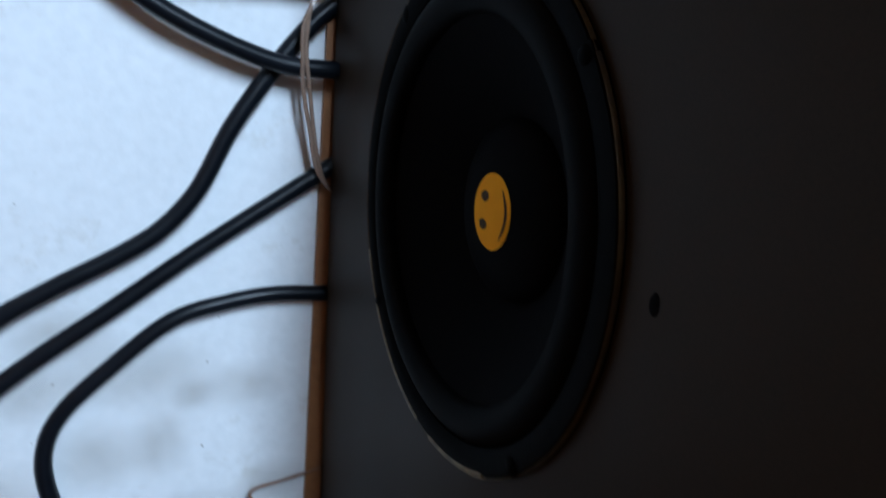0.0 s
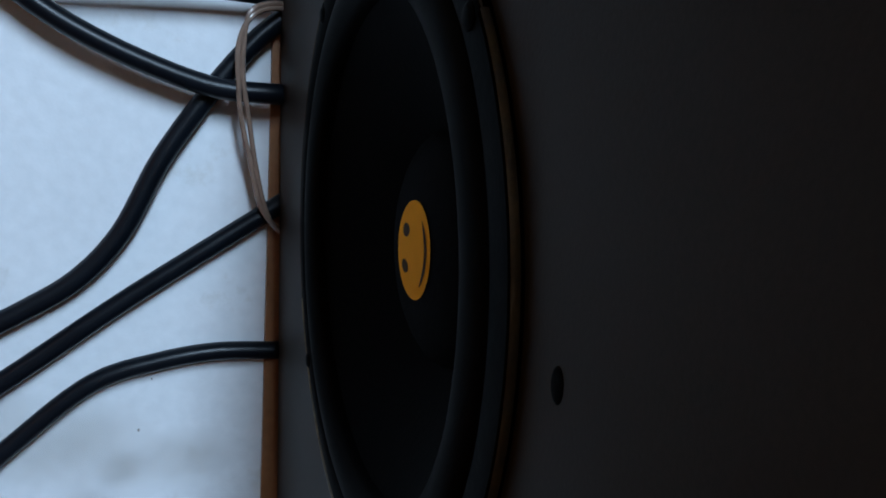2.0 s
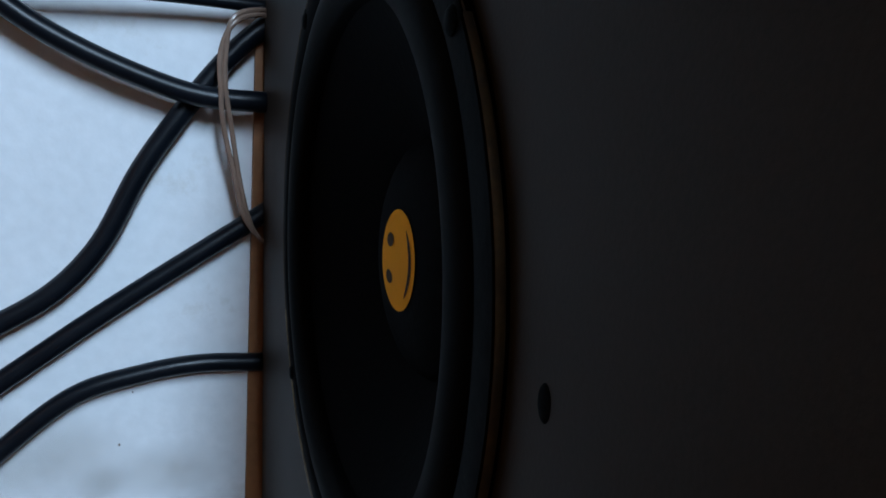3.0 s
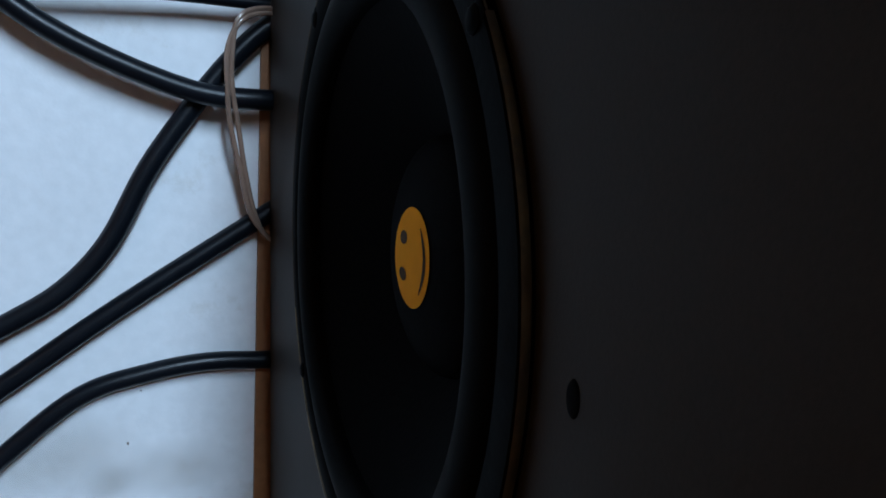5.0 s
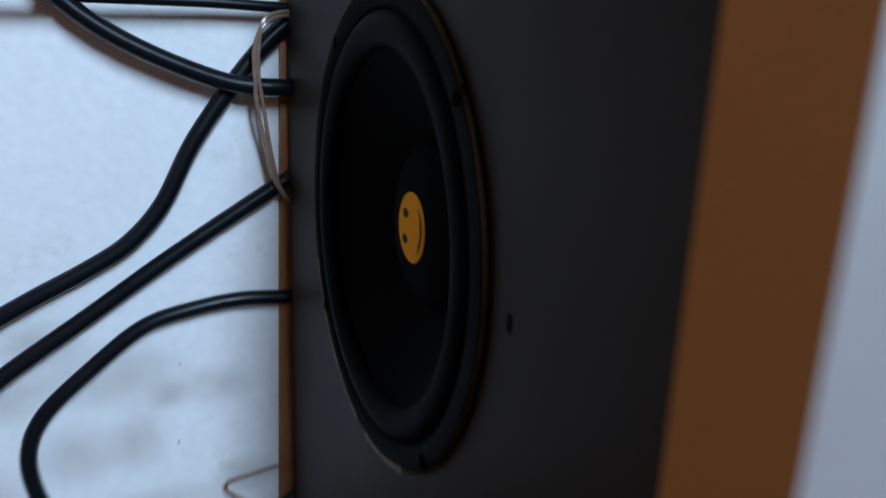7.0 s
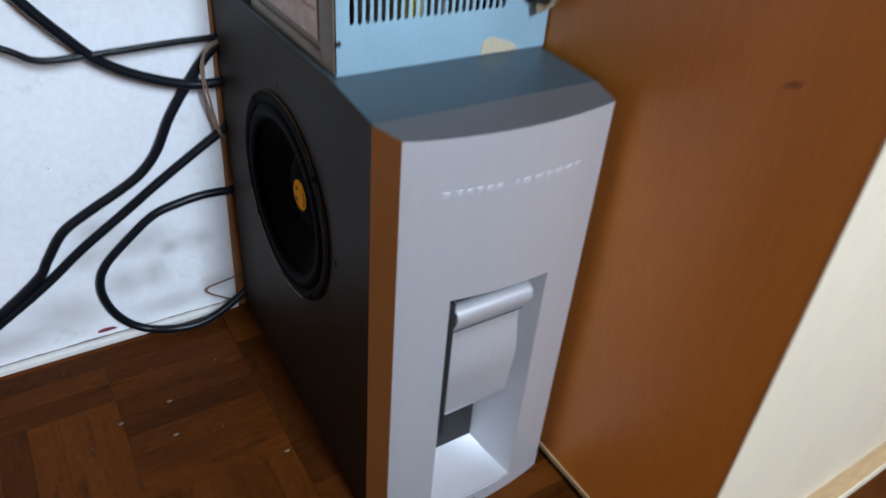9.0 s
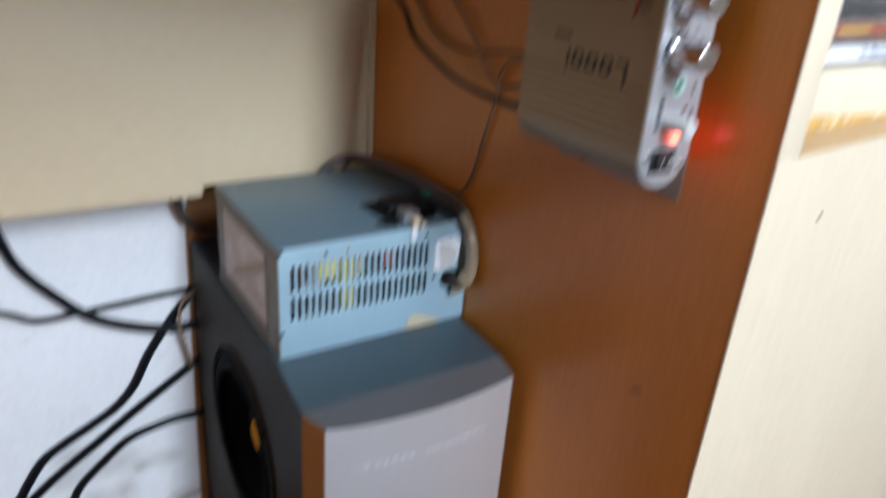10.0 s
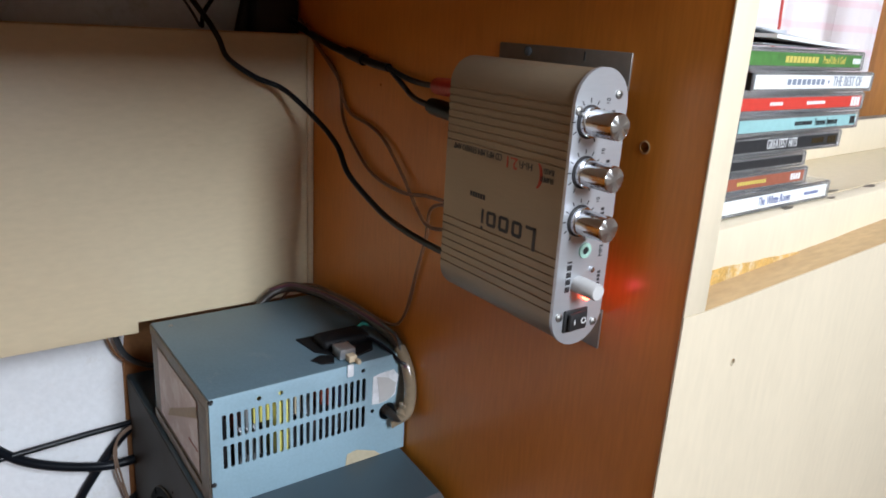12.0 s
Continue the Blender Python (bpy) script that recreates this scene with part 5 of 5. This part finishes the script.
for o in (-0.0009, 0.0009):
    part("strand", a_tube([(0.016, CY - 0.002, 0.276 + o), (0.000, CY - 0.006, 0.2825 + o), (-0.0106, CY - 0.010, 0.2822 + o), (-0.0180, CY - 0.0125, 0.2775 + o), (-0.0213 + o, CY - 0.0125, 0.2665), (-0.0213 + o, CY - 0.012, 0.2530),
                           (-0.0197 + 1.6 * o, CY - 0.0105, 0.2393), (-0.0163 + o, CY - 0.0085, 0.2210), (-0.0125 + o, CY - 0.0065, 0.2040), (-0.0065, CY - 0.004, 0.194), (0.004, CY, 0.186)], 0.00105, 8), M_CLEARWIRE, tw)
cable("thin_wire_loop", "thin brown wire loop near the floor by the wall",
      [(0.012, CY, 0.046), (-0.0068, CY - 0.001, 0.0412), (-0.026, CY - 0.002, 0.0385), (-0.0385, CY - 0.002, 0.0365), (-0.0420, CY - 0.002, 0.0330), (-0.0370, CY - 0.003, 0.0270), (-0.022, CY - 0.004, 0.0170), (-0.0090, CY - 0.004, 0.0085), (0.006, CY, 0.006)],
      0.0008, M_BROWNWIRE, "wire", 8)

# ---- cables by the amplifier ----
cable("amplifier_lead", "black power lead hanging from above into the amplifier",
      [(0.057, 0.200, 0.667), (0.060, 0.180, 0.655), (0.0630, 0.1630, 0.6440), (0.0680, 0.1560, 0.6320), (0.0745, 0.1560, 0.6180), (0.0950, 0.1540, 0.6040), (0.1180, 0.1480, 0.5940), (0.1350, 0.1220, 0.5720),
       (0.1390, 0.0960, 0.5560), (0.1390, 0.0780, 0.5380), (0.1380, 0.0420, 0.5250), (0.1360, 0.0060, 0.5175), (0.1310, -0.0420, 0.5165), (0.1260, -0.0760, 0.5190), (0.1230, -0.1000, 0.5230)], 0.0022)
cable("thin_cable", "thin black cable rising behind the board", [(0.066, 0.19, 0.640), (0.072, 0.20, 0.652), (0.090, 0.21, 0.672), (0.088, 0.212, 0.667)], 0.0018)
cable("hanging_wire", "thin grey wire rising behind the board", [(0.064, 0.187, 0.640), (0.058, 0.19, 0.652), (0.050, 0.20, 0.668), (0.050, 0.203, 0.6675)], 0.0011, M_GREYPVC, "wire", 8)
rca = thing("audio_cable", "black twin audio cable with red and black plugs", "cable", (0.148, 0.05, 0.62))
part("lead", a_tube([(0.140, 0.215, 0.655), (0.1460, 0.170, 0.6415), (0.1480, 0.1634, 0.6385), (0.1485, 0.120, 0.6300), (0.1480, 0.0849, 0.6258), (0.1475, 0.060, 0.6225), (0.1470, 0.0354, 0.6210)], 0.0030, 10), M_PVC, rca)
part("collar", a_tube([(0.1482, 0.098, 0.6275), (0.1480, 0.0849, 0.6258), (0.1478, 0.072, 0.6238)], 0.0044, 12), M_PVC, rca, "thicker black collar")
part("branch", a_tube([(0.1470, 0.0354, 0.6210), (0.1460, 0.012, 0.6165), (0.1440, -0.010, 0.6148), (0.1380, -0.034, 0.6155), (0.1330, -0.052, 0.6170)], 0.0019, 8), M_PVC, rca)
part("branch", a_tube([(0.1470, 0.0354, 0.6210), (0.1450, 0.014, 0.6120), (0.1420, -0.006, 0.6050), (0.1360, -0.032, 0.6035), (0.1320, -0.050, 0.6040)], 0.0019, 8), M_PVC, rca)


def plug(name, a, b, mat, label):
    a, b = Vector(a), Vector(b)
    q = (b - a).normalized().to_track_quat("Z", "Y").to_matrix().to_4x4()
    d = (b - a).length
    return part(name, lathe(bmesh.new(), [(0, 0), (0.0030, 0), (0.0050, 0.002), (0.0054, 0.012), (0.0048, d - 0.006), (0.0058, d - 0.005), (0.0058, d), (0, d)], Matrix.Translation(a) @ q, 20), mat, rca, label)


plug("plug", (0.1370, -0.0380, 0.6158), (0.1270, -0.0970, 0.6180), M_REDPLUG, "red plug")
plug("plug", (0.1350, -0.0360, 0.6036), (0.1265, -0.0970, 0.6020), M_PVC, "black plug")
cable("brown_speaker_wire", "thin brown speaker wire hanging on the cabinet side",
      [(0.146, 0.180, 0.650), (0.1485, 0.1526, 0.630), (0.1490, 0.1250, 0.6130), (0.1492, 0.1118, 0.602), (0.1492, 0.1062, 0.576), (0.1490, 0.085, 0.5560), (0.1485, 0.0549, 0.5404), (0.1460, 0.010, 0.5370), (0.1400, -0.0277, 0.5434), (0.1320, -0.065, 0.548), (0.1260, -0.0995, 0.5500)],
      0.0013, M_BROWNWIRE, "wire", 8)
cable("brown_speaker_wire", "thin brown speaker wire crossing to the amplifier",
      [(0.147, 0.170, 0.646), (0.1490, 0.1450, 0.626), (0.1490, 0.120, 0.612), (0.1490, 0.098, 0.584), (0.1488, 0.0640, 0.5770), (0.1485, 0.0399, 0.5685), (0.1480, 0.0130, 0.5480), (0.1470, -0.0084, 0.529), (0.1430, -0.0297, 0.5223), (0.1360, -0.065, 0.530), (0.1270, -0.0995, 0.5380)],
      0.0013, M_BROWNWIRE, "wire", 8)
cable("brown_speaker_wire", "thin brown speaker wire running down behind the power supply",
      [(0.1270, -0.0995, 0.5450), (0.1380, -0.060, 0.544), (0.1470, -0.0253, 0.5331), (0.1490, -0.0180, 0.5100), (0.1492, -0.0085, 0.4832), (0.1492, 0.0059, 0.4429), (0.1490, 0.030, 0.428), (0.1480, 0.100, 0.425), (0.1300, 0.155, 0.42), (0.10, 0.19, 0.36)],
      0.0012, M_BROWNWIRE, "wire", 8)
# dark boxes and bars standing behind the board
solid("black_bracket", a_box(-0.095, -0.080, 0.196, 0.222, 0.60, 0.6675, 0.002), M_DARK, "black metal bracket behind the board", "bracket")
bm = bmesh.new()
box(bm, 0.112, 0.150, 0.190, 0.226, 0.600, 0.667, 0.003)
solid("black_adapter", bm, M_DARK, "black plug-in adapter behind the board", "adapter")
solid("black_strut", a_tube([(0.098, 0.212, 0.60), (0.112, 0.212, 0.66), (0.117, 0.212, 0.667)], 0.006, 10), M_DARK, "black slanting strut behind the board", "strut")

# ---- dirt on wall and floor, with painted shade low on the wall ----
rnd = random.Random(21)
bm = bmesh.new()
for i in range(24):
    x, z, r = rnd.uniform(-0.24, -0.015), abs(rnd.gauss(0.0, 0.07)) + 0.014, rnd.uniform(0.0002, 0.0005)
    lathe(bm, [(0, 0.0003), (r, 0.0002), (r * 1.1, -0.0001)], frame_of((x, WALL_Y, z), (1, 0, 0), (0, 0, 1)) @ Matrix.Diagonal((1, rnd.uniform(0.7, 2.2), 1, 1)), 6)
solid("wall_specks", bm, M_FRAME, "small dark specks on the white wall", "specks", kind="stuff")
# a few real stains; the wider patches paint the dimmer foot of the wall
for sx, sz, rw, rh in ((-0.112, 0.063, 0.030, 0.022), (-0.069, 0.089, 0.013, 0.012), (-0.084, 0.066, 0.018, 0.026), (-0.140, 0.100, 0.026, 0.020), (-0.030, 0.034, 0.026, 0.018),
                       (-0.093, 0.104, 0.045, 0.024), (-0.045, 0.092, 0.030, 0.016), (-0.165, 0.045, 0.050, 0.030), (-0.215, 0.028, 0.045, 0.020), (-0.075, 0.026, 0.050, 0.015),
                       (-0.27, 0.060, 0.060, 0.040), (-0.125, 0.125, 0.030, 0.018)):
    bm = lathe(bmesh.new(), [(i / 4, 0) for i in range(5)], Matrix.Rotation(radians(90), 4, "X"), 24)
    stain = solid("wall_stain", bm, M_STAIN_SHADE, "faint brown grime stain and painted shade low on the white wall", "stain", kind="structure")
    stain.matrix_basis = Matrix.Translation((sx, WALL_Y - 0.00012 - 0.00001 * (sx + 0.3), sz)) @ Matrix.Diagonal((rw, 1, rh, 1))
bm = bmesh.new()
prism(bm, [(-0.1455, 0.0135), (-0.138, 0.0128), (-0.128, 0.0135), (-0.131, 0.0162), (-0.139, 0.0172), (-0.1445, 0.0160)], Matrix(((1, 0, 0, 0), (0, 0, -0.0004, WALL_Y), (0, 1, 0, 0), (0, 0, 0, 1))))
solid("red_paint_smear", bm, M_SMEAR, "small dark red paint smear low on the wall", "smear")
bm = bmesh.new()
for i in range(16):
    x, y, r = rnd.uniform(-0.30, -0.01), rnd.uniform(-0.05, 0.215), rnd.uniform(0.0003, 0.0007)
    lathe(bm, [(0, r * 0.9), (r * 0.8, r * 0.5), (r, 0)], Matrix.Translation((x, y, 0.0005)) @ Matrix.Diagonal((rnd.uniform(0.7, 2), 1, 1, 1)), 6)
for x, y in ((-0.108, 0.128), (-0.113, 0.088), (-0.150, 0.121), (-0.0375, 0.028)):
    lathe(bm, [(0, 0.0008), (0.0012, 0.0005), (0.0018, 0)], Matrix.Translation((x, y, 0.0003)) @ Matrix.Diagonal((1.4, 0.8, 1, 1)), 7)
solid("floor_crumbs", bm, M_DUST, "pale dust crumbs on the parquet", "crumbs", kind="stuff")

# ---- parquet blocks ----
P, W = 0.1170, 0.0234
strip = {}
for across in (False, True):
    me_bm = a_box(-P / 2 + 0.0002, P / 2 - 0.0002, -W / 2 + 0.00010, W / 2 - 0.00010, -0.0014, 0.0)
    if across:
        bmesh.ops.rotate(me_bm, verts=me_bm.verts, cent=(0, 0, 0), matrix=Matrix.Rotation(radians(90), 3, "Z"))
    me = bpy.data.meshes.new("parquet_strip")
    me_bm.to_mesh(me)
    me_bm.free()
    me.materials.append(M_OAK2 if across else M_OAK)
    strip[across] = me


def lay(across, x, y):
    ob = new("parquet_strip", strip[across])
    ob.location = (x, y, rnd.uniform(-0.0001, 0.0002))
    ob.parent = floor


X0, Y0 = -0.1488, 0.0335
for bx in range(-4, 3):
    for by in range(-4, 1):
        cx, cy = X0 + (bx + 0.5) * P, Y0 + (by + 0.5) * P
        across = (bx + by) % 2 == 1
        for i in range(5):
            o = (i - 2) * W
            lay(across, cx + (o if across else 0), cy + (0 if across else o))
for row in range(3):
    for bx in range(-4, 3):
        lay(False, X0 + (bx + 0.5) * P, Y0 + P + (row + 0.5) * W)
bm = bmesh.new()
for bx in range(-13, 20):
    for by in range(-14, 1):
        if -4 <= bx < 3 and -4 <= by:
            continue
        cx, cy = X0 + (bx + 0.5) * P, Y0 + (by + 0.5) * P
        q = 0.0003
        v = [bm.verts.new((cx + sx * (P / 2 - q), cy + sy * (P / 2 - q), 0.0)) for sx, sy in ((-1, -1), (1, -1), (1, 1), (-1, 1))]
        bm.faces.new(v)
far = link_mesh("parquet_field", bm, M_OAK)
far.parent = floor
tagged(far, "oiled parquet farther out in the room", kind="stuff")
bm = a_box(-1.7, 0.15, Y0 + P + 3 * W, WALL_Y - 0.001, -0.0013, -0.0002)
gapstrip = link_mesh("border_strip", bm, M_OAK)
gapstrip.parent = floor
